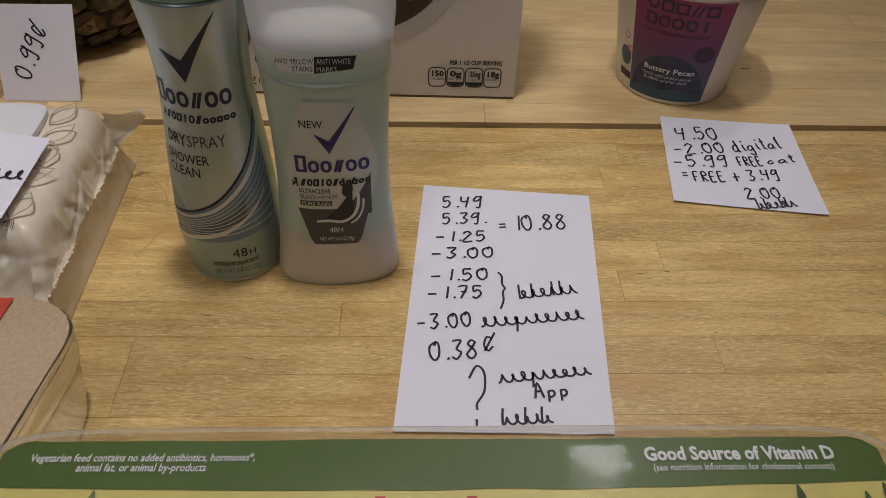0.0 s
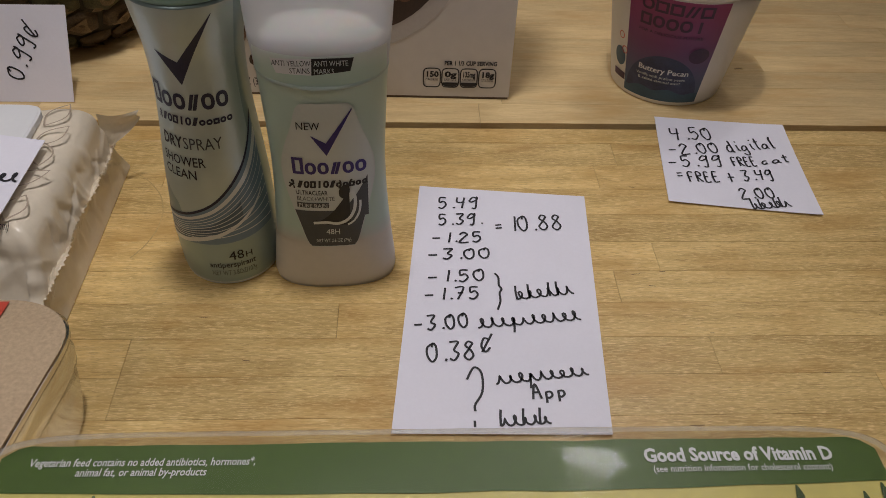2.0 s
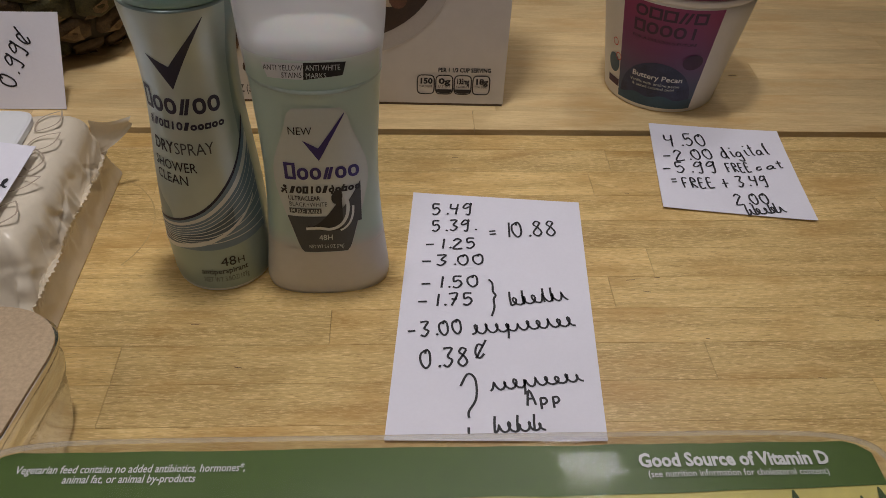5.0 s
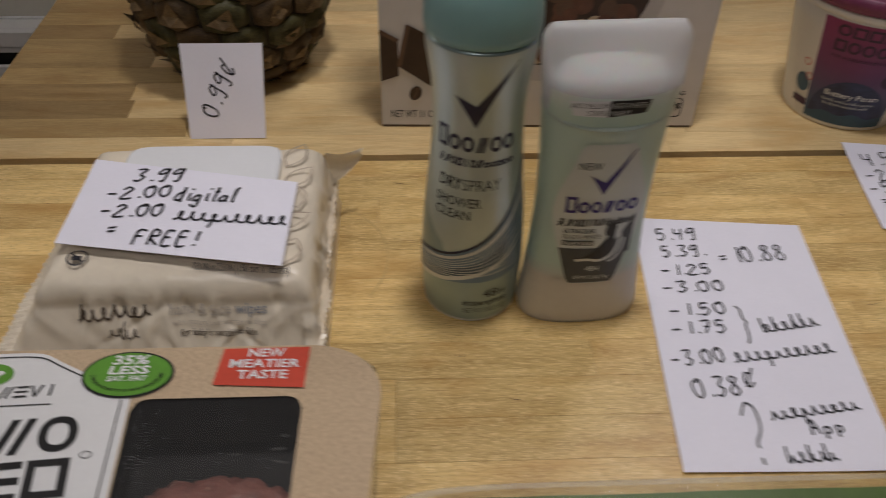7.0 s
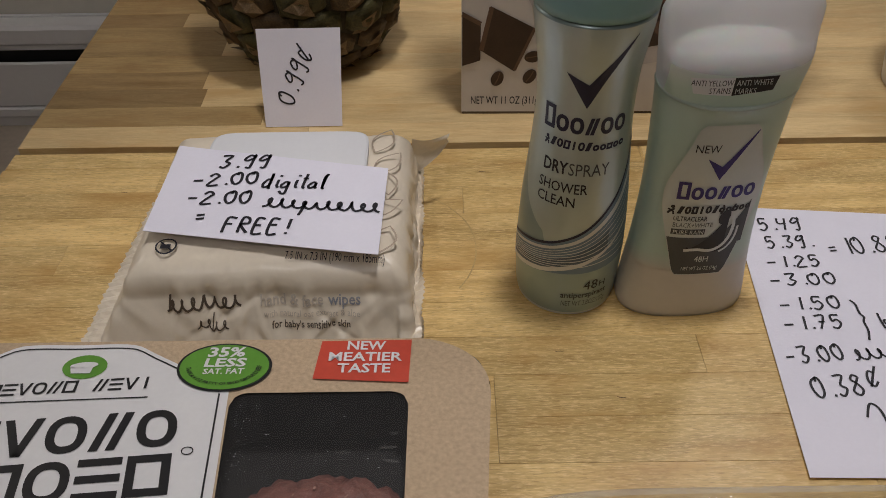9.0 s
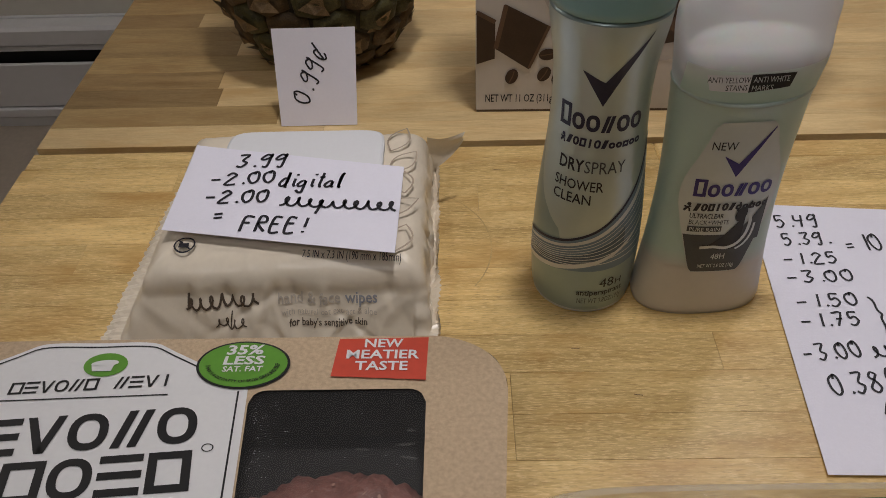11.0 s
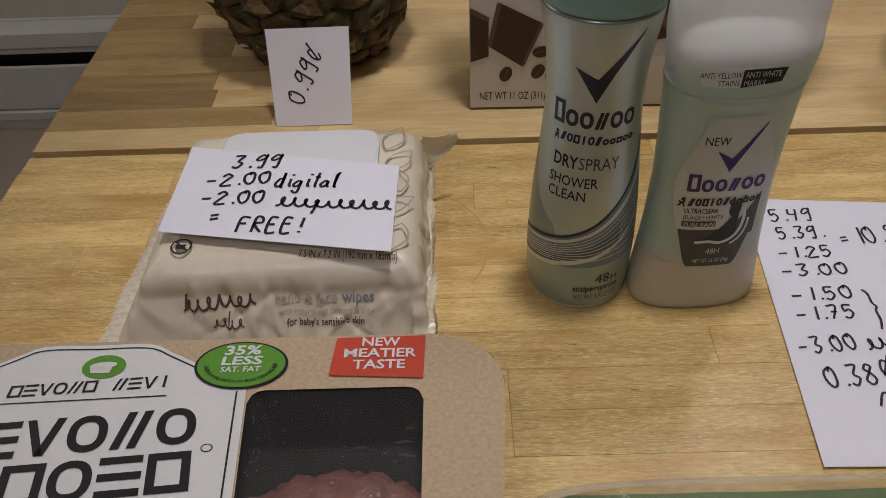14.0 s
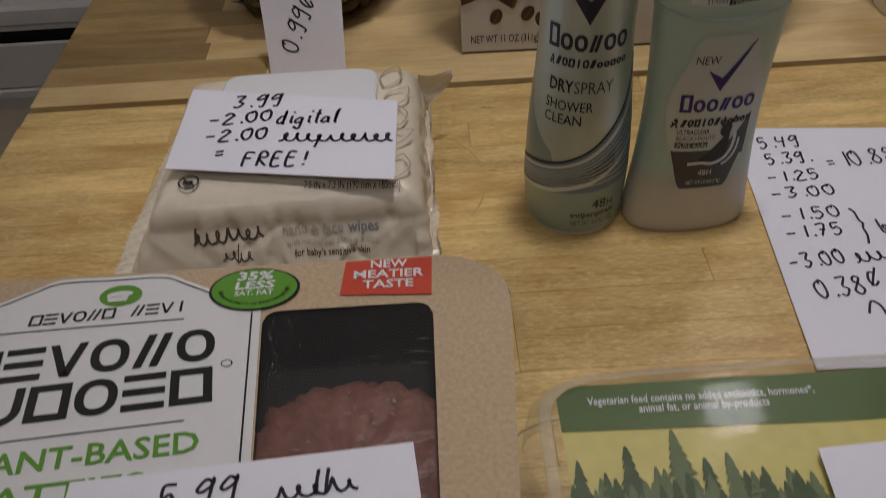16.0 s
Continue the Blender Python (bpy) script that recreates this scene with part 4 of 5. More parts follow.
for u, v, turn in ((0.0232, 0.027, 70), (0.0440, 0.0285, 60), (0.0455, 0.0425, 10), (0.0530, 0.0240, 100), (0.062, 0.031, 40)):
    part("coffee_bean", disc(face, u, v, 0.0056, 0.0040, 0.0008, 18, 2, turn), CHOC, cereal)
    c, s = math.cos(radians(turn)) * 0.0046, math.sin(radians(turn)) * 0.0046
    part("bean_crease", ribbon(face, [(u - c, v - s), (u + s * 0.12, v), (u + c, v + s)], 0.0007, 0.0010), CHOC_EDGE, cereal)
lettering("NET WT 11 OZ (311g)", face, 0.0060, 0.0080, 0.0058, INK, cereal, width=0.0455, bold=0.01)
lettering("PER 1 1/3 CUP SERVING", face, 0.170, 0.0262, 0.0032, INK, cereal, width=0.0355, bold=0.05)
for k, (big, small) in enumerate((("150", "CALORIES"), ("0g", "SAT FAT"), ("135mg", "SODIUM"), ("18g", "TOTAL SUGARS"))):
    cu = 0.1618 + 0.0126 * k
    ring_pts = [(cu + 0.0058 * math.copysign(abs(math.cos(a)) ** 0.45, math.cos(a)), 0.0165 + 0.0072 * math.copysign(abs(math.sin(a)) ** 0.45, math.sin(a))) for a in [2 * math.pi * j / 28 for j in range(28)]]
    part("fact_frame", ribbon(face, ring_pts, 0.0008, 0.0004, True), INK, cereal)
    lettering(big, face, cu, 0.0172, 0.0042, INK, cereal, "CENTER", width=0.0082, bold=0.06)
    lettering(small, face, cu, 0.0142, 0.0018, INK, cereal, "CENTER", width=0.0086)
    if k in (1, 2):
        part("fact_foot", band(face, cu - 0.0052, cu + 0.0052, lambda u, cu=cu: 0.0098 + 0.0016 * (abs(u - cu) / 0.0052) ** 4, lambda u: 0.0130, 10, 1, 0.0004), INK, cereal)

# ---- ice-cream tub ----
TUB_PRINT = ramp_material("dusk_print", [(0.0, (0.05, 0.13, 0.20)), (0.025, (0.075, 0.075, 0.15)), (0.048, (0.15, 0.035, 0.12)), (0.085, (0.28, 0.03, 0.12))])


def tub_point(u, v, lift=0.0):
    r = 0.0388 + 0.0128 * v / 0.085 + lift
    a = u / 0.044
    return (r * math.sin(a), -r * math.cos(a), v)


tub = thing("ice_cream_tub", pose(0.1765, 0.5395, 0, 0, 0, -21), "white paper ice-cream tub with magenta and blue panel and lid", "ice cream tub")
part("cup", loft([oval(0.0380 if i == 0 else 0.0388 + 0.0128 * z / 0.085, 0.0380 if i == 0 else 0.0388 + 0.0128 * z / 0.085, z, 72) for i, z in enumerate((0.0, 0.0008, 0.004, 0.02, 0.045, 0.07, 0.0855))]), CUP_WHITE, tub, smooth=True)
part("rolled_rim", loft([oval(r, r, z, 72) for r, z in ((0.0518, 0.083), (0.0530, 0.0842), (0.0532, 0.0868), (0.0520, 0.0885))]), CUP_WHITE, tub, "white rolled rim", True)
part("lid", loft([oval(r, r, z, 72) for r, z in ((0.0522, 0.0886), (0.0538, 0.0890), (0.0542, 0.094), (0.0538, 0.0985), (0.0515, 0.0990), (0.0500, 0.0975))]), LID_MAGENTA, tub, "marbled magenta lid", True)
part("panel", band(tub_point, -0.0300, 0.0290, lambda u: 0.0035, lambda u: 0.0815, 36, 12, 0.00025), TUB_PRINT, tub, "magenta to blue printed panel", True)
part("scoop_print", band(tub_point, -0.0285, 0.0265, lambda u: 0.0045, lambda u: 0.0045 + 0.0350 * math.sqrt(max(0.0, 1 - ((u + 0.001) / 0.0276) ** 2)), 36, 10, 0.0004), CUP_ICE, tub, "dark blue scoop print", True)
part("sea_print", band(tub_point, -0.0298, 0.0288, lambda u: 0.0036, lambda u: 0.0125 + 0.0012 * math.sin(u * 300) - 3 * u * u, 36, 5, 0.0005), CUP_BLUE, tub, "blue print at the foot", True)
wordmark(tub_point, -0.0215, 0.0712, 0.0420, 0.0080, "OBBZB", CUP_DARK, tub, stroke=0.2, lift=0.0006)
wordmark(tub_point, -0.0215, 0.0600, 0.0400, 0.0085, "BOOOI", CUP_DARK, tub, stroke=0.2, lift=0.0006)
lettering("FOR A DELICIOUS FUTURE", tub_point, -0.0215, 0.0550, 0.0021, CUP_DARK, tub, width=0.0395, lift=0.0006, bold=0.02)
part("badge", disc(tub_point, 0.0195, 0.0425, 0.0066, 0.0060, 0.0007, 24, 3), CUP_DARK, tub, "dark round badge")
lettering("Buttery Pecan", tub_point, -0.0185, 0.0262, 0.0042, WHITE_PRINT, tub, width=0.0345, lift=0.0009, bold=0.02)
lettering("Vanilla with praline pecan", tub_point, -0.0195, 0.0218, 0.0023, SILVER, tub, width=0.0350, lift=0.0009)
lettering("& salted caramel swirl", tub_point, -0.0178, 0.0186, 0.0023, SILVER, tub, width=0.0300, lift=0.0009)
part("side_scoop_print", disc(tub_point, -0.0365, 0.0270, 0.0058, 0.0072, 0.0005, 24, 3), CUP_BLUE, tub, "small blue scoop print")
part("side_stripe", band(tub_point, -0.0430, -0.0302, lambda u: 0.0100, lambda u: 0.0155, 10, 2, 0.0004), CUP_DARK, tub, "dark stripe print")
for u, v in ((-0.0355, 0.0435), (-0.0318, 0.0335)):
    part("heart_seal", ribbon(tub_point, [(u + 0.0024 * math.cos(a), v + 0.0026 * math.sin(a)) for a in [2 * math.pi * j / 20 for j in range(20)]], 0.0006, 0.0005, True), RED, tub, "small round red seal")

# ---- pineapple ----
def pine_radius(z):
    return lerp_table([(0.0, 0.036), (0.006, 0.046), (0.02, 0.057), (0.045, 0.0655), (0.08, 0.069), (0.11, 0.064), (0.135, 0.051), (0.15, 0.035), (0.156, 0.018)], z)


pine = thing("pineapple", pose(-0.267, 0.612, 0), "whole ripe pineapple with brown and green scaly rind", "pineapple")
part("flesh_core", loft([oval(pine_radius(0.156 * k / 16), pine_radius(0.156 * k / 16), 0.156 * k / 16, 40) for k in range(17)]), RIND_DARK, pine, "dark grooves between the scales", True)


def scale_mesh(name, mat):
    """One rind scale: a six-sided cushion with a raised eye."""
    vs, fs = [], []
    for rr, h in ((1.0, -0.0015), (0.93, 0.0028), (0.62, 0.0052), (0.30, 0.0044), (0.16, 0.0064)):
        for i in range(6):
            a = math.pi / 6 + i * math.pi / 3
            vs.append((0.0172 * rr * math.cos(a), 0.0128 * rr * math.sin(a), h + 0.0006 * math.sin(i * 2.3)))
    vs.append((0, -0.001, 0.0058))
    for k in range(4):
        fs += [(k * 6 + i, k * 6 + (i + 1) % 6, k * 6 + 6 + (i + 1) % 6, k * 6 + 6 + i) for i in range(6)]
    fs += [(24 + i, 24 + (i + 1) % 6, 30) for i in range(6)]
    me = bpy.data.meshes.new(name)
    me.from_pydata(vs, [], fs)
    me.materials.append(mat)
    me.shade_smooth()
    return me


def bract_mesh():
    """A dry pointed bract that curls off the middle of a scale."""
    vs = [(-0.0095, -0.0060, 0.0034), (-0.0050, -0.0005, 0.0058), (0.0, 0.0030, 0.0078), (0.0050, -0.0005, 0.0058), (0.0095, -0.0060, 0.0034), (0.0, -0.0060, 0.0070), (0.0012, 0.0085, 0.0098)]
    fs = [(0, 5, 1), (1, 5, 3), (5, 4, 3), (1, 3, 2), (2, 3, 6), (1, 2, 6)]
    me = bpy.data.meshes.new("bract")
    me.from_pydata(vs, [], fs)
    me.materials.append(BRACT)
    return me


scale_a, scale_b, bract = scale_mesh("scale", RIND), scale_mesh("scale", RIND_GREEN), bract_mesh()
rnd = random.Random(8)
for row in range(8):
    z = 0.010 + 0.0188 * row
    r, count = pine_radius(z), 13
    slope = (pine_radius(z + 0.005) - pine_radius(max(0, z - 0.005))) / 0.01
    for i in range(count):
        a = 2 * math.pi * (i + 0.5 * (row % 2) + 0.15 * row) / count
        n = Vector((math.cos(a), math.sin(a), -slope)).normalized()
        up = (Vector((0, 0, 1)) - n * n.z).normalized()
        m = Matrix.Translation((r * math.cos(a), r * math.sin(a), z)) @ Matrix((up.cross(n), up, n)).transposed().to_4x4()
        m = m @ pose(0, 0, 0, rnd.uniform(-7, 7), rnd.uniform(-7, 7), rnd.uniform(-8, 8)) @ Matrix.Scale(r / 0.069 * rnd.uniform(0.96, 1.1), 4)
        ob = new("scale", scale_b if rnd.random() < 0.35 else scale_a)
        ob.parent, ob.matrix_basis = pine, m
        for far in (0, 1):
            br = new("bract", bract)
            br.parent, br.matrix_basis = pine, m @ pose(far * rnd.uniform(-0.008, 0.008), far * rnd.uniform(-0.008, 0.002), 0, rnd.uniform(-18, 10), 0, rnd.uniform(-25, 25) * (1 + far)) @ Matrix.Scale(rnd.uniform(0.9, 1.2) if not far else rnd.uniform(0.45, 0.7), 4)
# Crown added out of view, long enough to shade the table's back-left corner.
for k in range(26):
    a, ring = 2.4 * k, 0.006 + 0.0006 * k
    ln, out = 0.07 + 0.0024 * k, 0.045 - 0.0011 * k
    vs = []
    for j in range(7):
        t = j / 6
        w = 0.014 * (1 - t) ** 0.8
        rr, zz = ring + out * t * t * 1.6, 0.150 + ln * t
        for s, dz in ((-1, 0.0), (0, -0.002), (1, 0.0)):
            vs.append((rr * math.cos(a) - s * w * math.sin(a), rr * math.sin(a) + s * w * math.cos(a), zz + dz))
    fs = [(3 * j + i, 3 * j + i + 1, 3 * j + i + 4, 3 * j + i + 3) for j in range(6) for i in (0, 1)]
    part("leaf_blade", (vs, fs), LEAF, pine, smooth=True)

# ---- price card leaning on the pineapple ----
card_x, card_y, lean_deg = -0.2858, 0.4985, 67.0
card = thing("price_card", pose(card_x, card_y, 0.0004, lean_deg, 0, 0), "small white paper price card leaning on the pineapple", "note", "price notes")


def card_fn(x, y, lift=0.0):
    return (x, y, 0.0012 * math.sin(x / 0.049 * math.pi) * (y / 0.062) + lift)


card_pts = [(0.0, 0.0), (0.0503, 0.0002), (0.0520, 0.0628), (-0.0018, 0.0626)]
cv, cf = quad(card_fn, card_pts, 0.0, 8)
cv2, _ = quad(card_fn, card_pts, -0.0003, 8)
part("sheet", (cv + cv2, cf + [tuple(81 + i for i in reversed(q)) for q in cf] + [(9 * i, 9 * i + 9, 90 + 9 * i, 81 + 9 * i) for i in range(8)] + [(9 * i + 8, 89 + 9 * i, 98 + 9 * i, 17 + 9 * i) for i in range(8)]), PAPER, card)
write((card, card_fn), "0.99$", 0.0185, 0.0125, 0.0345, 0.0480, 0.0115, 0.0011)

# ---- pack of wipes ----
wipes = thing("wipes_pack", pose(-0.260, 0.352, 0), "cream plastic pack of wipes with crimped ends and lid", "wipes pack")


def wrap_size(z):
    """Centre and half-sizes of the pack at a height: it tapers upwards."""
    k = min(1.0, z / 0.054)
    x0, x1 = -0.078 + 0.033 * k ** 0.9, 0.079 - 0.005 * k
    y0, y1 = -0.076 + 0.032 * k, 0.078 - 0.022 * k
    return (x0 + x1) / 2, (y0 + y1) / 2, (x1 - x0) / 2, (y1 - y0) / 2


CREASES = []
rnd = random.Random(31)
for k in range(60):
    a = radians(rnd.choice((90, 75, 105, 60, 120, 35, 145)) + rnd.uniform(-9, 9))
    CREASES.append((rnd.uniform(-0.076, 0.076), rnd.uniform(0.012, 0.054), math.cos(a), math.sin(a), rnd.uniform(0.010, 0.030), rnd.uniform(0.0018, 0.006), rnd.uniform(0.0004, 0.0014) * rnd.choice((1, 1, -1))))


def facet(along, z, y):
    """Crumpled film: flat cells that meet in sharp ridges, at two sizes."""
    side = 2.0 if y < 0 else 9.0
    big = noise.voronoi((along * 30, z * 42, side))[0][0]
    small = noise.voronoi((along * 75 + 3.0, z * 95, side + 4.0))[0][0]
    return 0.0010 * (big - 0.45) + 0.0006 * (small - 0.45)


def pucker(x, y, z):
    """How far the film stands off: soft dents, sharp creases and drawn corners."""
    k = math.sin(math.pi * min(1.0, z / 0.062)) ** 0.6
    along = x if abs(x) < 0.07 and abs(y) > 0.03 else y
    fold = 0.0
    for u0, z0, c, q, ln, w, h in CREASES:
        du, dz = along - u0, z - z0
        off, far = abs(c * dz - q * du), abs(c * du + q * dz)
        if off < w and far < ln:
            fold += h * (1 - off / w) * (1 - (far / ln) ** 2)
    return k * (fold + facet(along, z, y) - 0.0006)


def wrap_side(i, z, shrink=0.0, count=600, soft=1.0):
    """A point of the pack's outline at a height, evenly spaced round a rounded rectangle."""
    cx, cy, hx, hy = wrap_size(z)
    hx, hy = hx - shrink, hy - shrink
    r = max(0.0022, 0.0045 - shrink * 0.2)
    side = [2 * (hx - r), math.pi * r / 2, 2 * (hy - r), math.pi * r / 2] * 2
    s = sum(side) * (i + 0.5) / count
    corner_of = ((0, -1), (1, -1), (1, 0), (1, 1), (0, 1), (-1, 1), (-1, 0), (-1, -1))
    for k, ln in enumerate(side):
        if s <= ln or k == 7:
            break
        s -= ln
    nx, ny = corner_of[k]
    if k % 2 == 0:
        x = nx * hx + (-ny) * (s - ln / 2)
        y = ny * hy + nx * (s - ln / 2)
        n = Vector((nx, ny, 0))
    else:
        a = {1: -90, 3: 0, 5: 90, 7: 180}[k] + 90 * s / ln
        n = Vector((math.cos(radians(a)), math.sin(radians(a)), 0))
        x, y = nx * (hx - r) + r * n.x, ny * (hy - r) + r * n.y
    x, y = cx + x, cy + y
    d = pucker(x, y, z) * soft
    edge = (0.0026 * noise.noise((x * 30, y * 30, 1.7)) - 0.0018 * abs(noise.noise((x * 80, y * 80, 4.7)))) * (z / 0.056) ** 3
    return (x + n.x * d, y + n.y * d, max(0.0003, z + edge))


SHOULDER = 0.0155
rings = [[wrap_side(i, z) for i in range(600)] for z in [0.0004] + [0.00107 * k for k in range(1, 38)]]
for k in range(1, 13):
    a = math.pi / 2 * k / 12
    sh, z = SHOULDER * (1 - math.cos(a)), 0.0400 + SHOULDER * math.sin(a)
    fade = max(0.0, 1 - k / 4.5)
    ring = [wrap_side(i, 0.0400, sh, soft=fade) for i in range(600)]
    rings.append([(x, y, z + h - 0.0400 + math.sin(a) * (0.0040 * (noise.voronoi((x * 38, y * 60, 3.3))[0][0] - 0.5) * math.cos(a) + 0.0010 * noise.noise((x * 45, y * 45, 3.3)))) for x, y, h in ring])
for sh, z in ((0.018, 0.0556), (0.024, 0.0557), (0.034, 0.0558), (0.042, 0.0558)):
    rings.append([(x, y, z + 0.0008 * noise.noise((x * 40, y * 40, sh * 60))) for x, y, _ in [wrap_side(i, 0.0400, sh, soft=0.0) for i in range(600)]])
part("wrapper", loft(rings), WRAP, wipes, smooth=True)


def seal(sign, reach, z0, rise, crumple):
    """A crimped end seal with a saw-toothed edge."""
    vs, fs = [], []
    n = 90
    for i in range(n + 1):
        t = i / n
        y = -0.069 + 0.142 * t
        for j in range(4):
            x = sign * (0.0765 - 0.006 * (j == 0)) + sign * reach * j / 3 + (0.030 * t ** 1.3 if sign < 0 else 0.0) + (sign * 0.0011 if j == 3 and i % 2 else 0)
            wav = 0.0006 * math.sin(i * 1.57 + j) * (j > 0) + crumple * noise.noise((y * 34, sign * 3.0, j * 0.7))
            vs.append((x + 0.6 * crumple * noise.noise((y * 40, 5, j)), y, max(0.0006, z0 + rise * j / 3 + wav + (0.032 * t ** 1.4 if sign < 0 else 0.0))))
    for i in range(n):
        for j in range(3):
            p = 4 * i + j
            fs.append((p, p + 4, p + 5, p + 1))
    return vs, fs


part("end_seal", seal(-1, 0.0095, 0.0065, -0.004, 0.0020), WRAP, wipes, "saw-toothed crimped seal")
part("end_seal", seal(1, 0.003, 0.020, 0.008, 0.0065), WRAP, wipes, "crumpled crimped seal")
tail = []
for i in range(9):
    for j in range(7):
        t, q = i / 8, j / 6 - 0.5
        tail.append((0.073 + 0.021 * t + 0.0010 * math.sin(5 * t + 4 * q), 0.058 + 0.010 * t + 0.0014 * math.sin(5 * q + 4 * t), 0.036 + 0.006 * t * t + q * (0.024 - 0.018 * t)))
part("seal_tail", (tail, [(7 * i + j, 7 * i + j + 1, 7 * i + j + 8, 7 * i + j + 7) for i in range(8) for j in range(6)]), WRAP, wipes, "crumpled corner of the seal")
part("lid", loft([oval(0.0405 - k, 0.0345 - k, z, 48, 9.0, 0.0125, 0.0150) for k, z in ((0.0, 0.0562), (0.0, 0.0595), (0.0012, 0.0602))]), WRAP_LID, wipes, "white plastic resealable lid")


def front(u, v, lift=0.0):
    """u along the pack, v the height on its front."""
    cx, cy, hx, hy = wrap_size(v)
    y = cy - hy
    return (u, y - pucker(u, y, v) - lift - 0.0004, v + 0.3 * lift)


def wrap_top(u, v, lift=0.0):
    """The pack's upper side, which rounds over towards the front."""
    d = min(1.0, max(0.0, (-0.0370 - v) / SHOULDER))
    return (u, v, 0.0400 + SHOULDER * math.sqrt(1 - d * d) + 0.0010 + lift)


for ln in scrawl(0.0330, 0.0052, 14, (0.03,)):
    part("script_mark", ribbon(front, [(-0.0330 + x, 0.0340 + 0.06 * x + y) for x, y in ln], 0.0010, 0.0001), WRAP_BROWN, wipes)
for ln in scrawl(0.0140, 0.0036, 6, (0.5,)):
    part("script_mark", ribbon(front, [(-0.0200 + x, 0.0272 + y) for x, y in ln], 0.0006, 0.0001), WRAP_BROWN, wipes)
lettering("fragrance & alcohol free", front, 0.0140, 0.0430, 0.0028, WRAP_FAINT, wipes, width=0.036, lift=0.0001)
lettering("hand & face", front, 0.0085, 0.0361, 0.0048, WRAP_FAINT, wipes, width=0.028, lift=0.0001, bold=0.02)
lettering("wipes", front, 0.0390, 0.0361, 0.0048, WRAP_BLUE, wipes, width=0.0145, lift=0.0001, bold=0.02)
lettering("with natural oat extract & aloe", front, 0.0100, 0.0317, 0.0026, WRAP_FAINT, wipes, width=0.043, lift=0.0001)
lettering("for baby's sensitive skin", front, 0.0135, 0.0273, 0.0030, WRAP_BROWN, wipes, width=0.035, lift=0.0001, bold=0.02)
part("blue_patch", quad(front, [(-0.0390, 0.0140), (-0.0290, 0.0140), (-0.0280, 0.0205), (-0.0370, 0.0195)], 0.0004, 5), WRAP_BLUE, wipes, "small slate print")
for i in range(11):
    part("dark_bar", quad(front, [(-0.019 + 0.0022 * i, 0.0045), (-0.0178 + 0.0022 * i, 0.0045), (-0.0178 + 0.0022 * i, 0.0105), (-0.019 + 0.0022 * i, 0.0105)], 0.0004, 2), INK, wipes)
lettering("7.5 IN x 7.3 IN (190 mm x 185mm)", wrap_top, 0.0205, -0.0445, 0.0036, INK, wipes, width=0.0440, turn=-3, lift=0.0004)
part("care_symbol", merge(ribbon(wrap_top, [(-0.0330 + 0.0045 * math.cos(a), -0.0370 + 0.0045 * math.sin(a)) for a in [2 * math.pi * j / 24 for j in range(24)]], 0.0008, 0.0004, True),
                          ribbon(wrap_top, [(-0.0362, -0.0340), (-0.0298, -0.0400)], 0.0008, 0.0004), quad(wrap_top, [(-0.0355, -0.0388), (-0.0310, -0.0388), (-0.0310, -0.0360), (-0.0355, -0.0360)], 0.0004, 2)), INK, wipes, "round black disposal symbol")
for cx, cy, ln, turn in ((0.060, 0.044, 0.022, 70), (0.063, 0.024, 0.022, 55), (0.063, 0.008, 0.020, 100), (0.061, -0.012, 0.024, 30), (0.064, -0.034, 0.018, 75)):
    c, s = math.cos(radians(turn)), math.sin(radians(turn))
    pts = []
    for j in range(17):
        t = j / 16 * 2
        k = t if t <= 1 else 2 - t
        w = 0.0055 * math.sin(math.pi * k) * (1 if t <= 1 else -1)
        x = ln * (k - 0.5)
        pts.append((min(0.0725, cx + c * x - s * w), cy + s * x + c * w))
    part("leaf_print", ribbon(wrap_top, pts, 0.0009, 0.0003), WRAP_GREY, wipes)

# ---- burger pack ----
SLOPE = 0.12
pack = thing("burger_pack", pose(-0.270, 0.265, 0.047, -math.degrees(math.atan(SLOPE)), 0, 0), "kraft cardboard burger pack with a clear window over a patty", "food package")


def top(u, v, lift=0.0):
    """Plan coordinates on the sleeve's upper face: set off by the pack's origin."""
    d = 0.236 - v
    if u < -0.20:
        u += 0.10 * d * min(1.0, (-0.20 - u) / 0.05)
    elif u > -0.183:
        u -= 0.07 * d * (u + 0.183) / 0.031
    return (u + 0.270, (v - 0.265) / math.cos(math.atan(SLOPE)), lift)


PX0, PX1, PY0, PY1 = -0.392, -0.152, 0.098, 0.267
WX0, WX1, WY0, WY1 = -0.2505, -0.1830, 0.130, 0.2365


def corner(u, edge, r, at, sign):
    d = max(0.0, abs(u - edge) - 0.0)
    return at if d >= r else at - sign * (r - math.sqrt(max(0.0, r * r - (r - d) ** 2)))


R = 0.032
sleeve = merge(
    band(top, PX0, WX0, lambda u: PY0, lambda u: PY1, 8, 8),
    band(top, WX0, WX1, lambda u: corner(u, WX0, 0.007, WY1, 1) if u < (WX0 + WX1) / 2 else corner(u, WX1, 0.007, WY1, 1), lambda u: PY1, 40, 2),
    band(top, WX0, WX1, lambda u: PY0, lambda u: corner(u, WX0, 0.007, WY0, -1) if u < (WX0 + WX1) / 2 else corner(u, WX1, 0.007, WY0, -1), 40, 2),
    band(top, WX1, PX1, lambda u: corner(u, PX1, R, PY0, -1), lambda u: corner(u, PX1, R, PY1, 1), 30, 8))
part("sleeve", sleeve, KRAFT, pack)
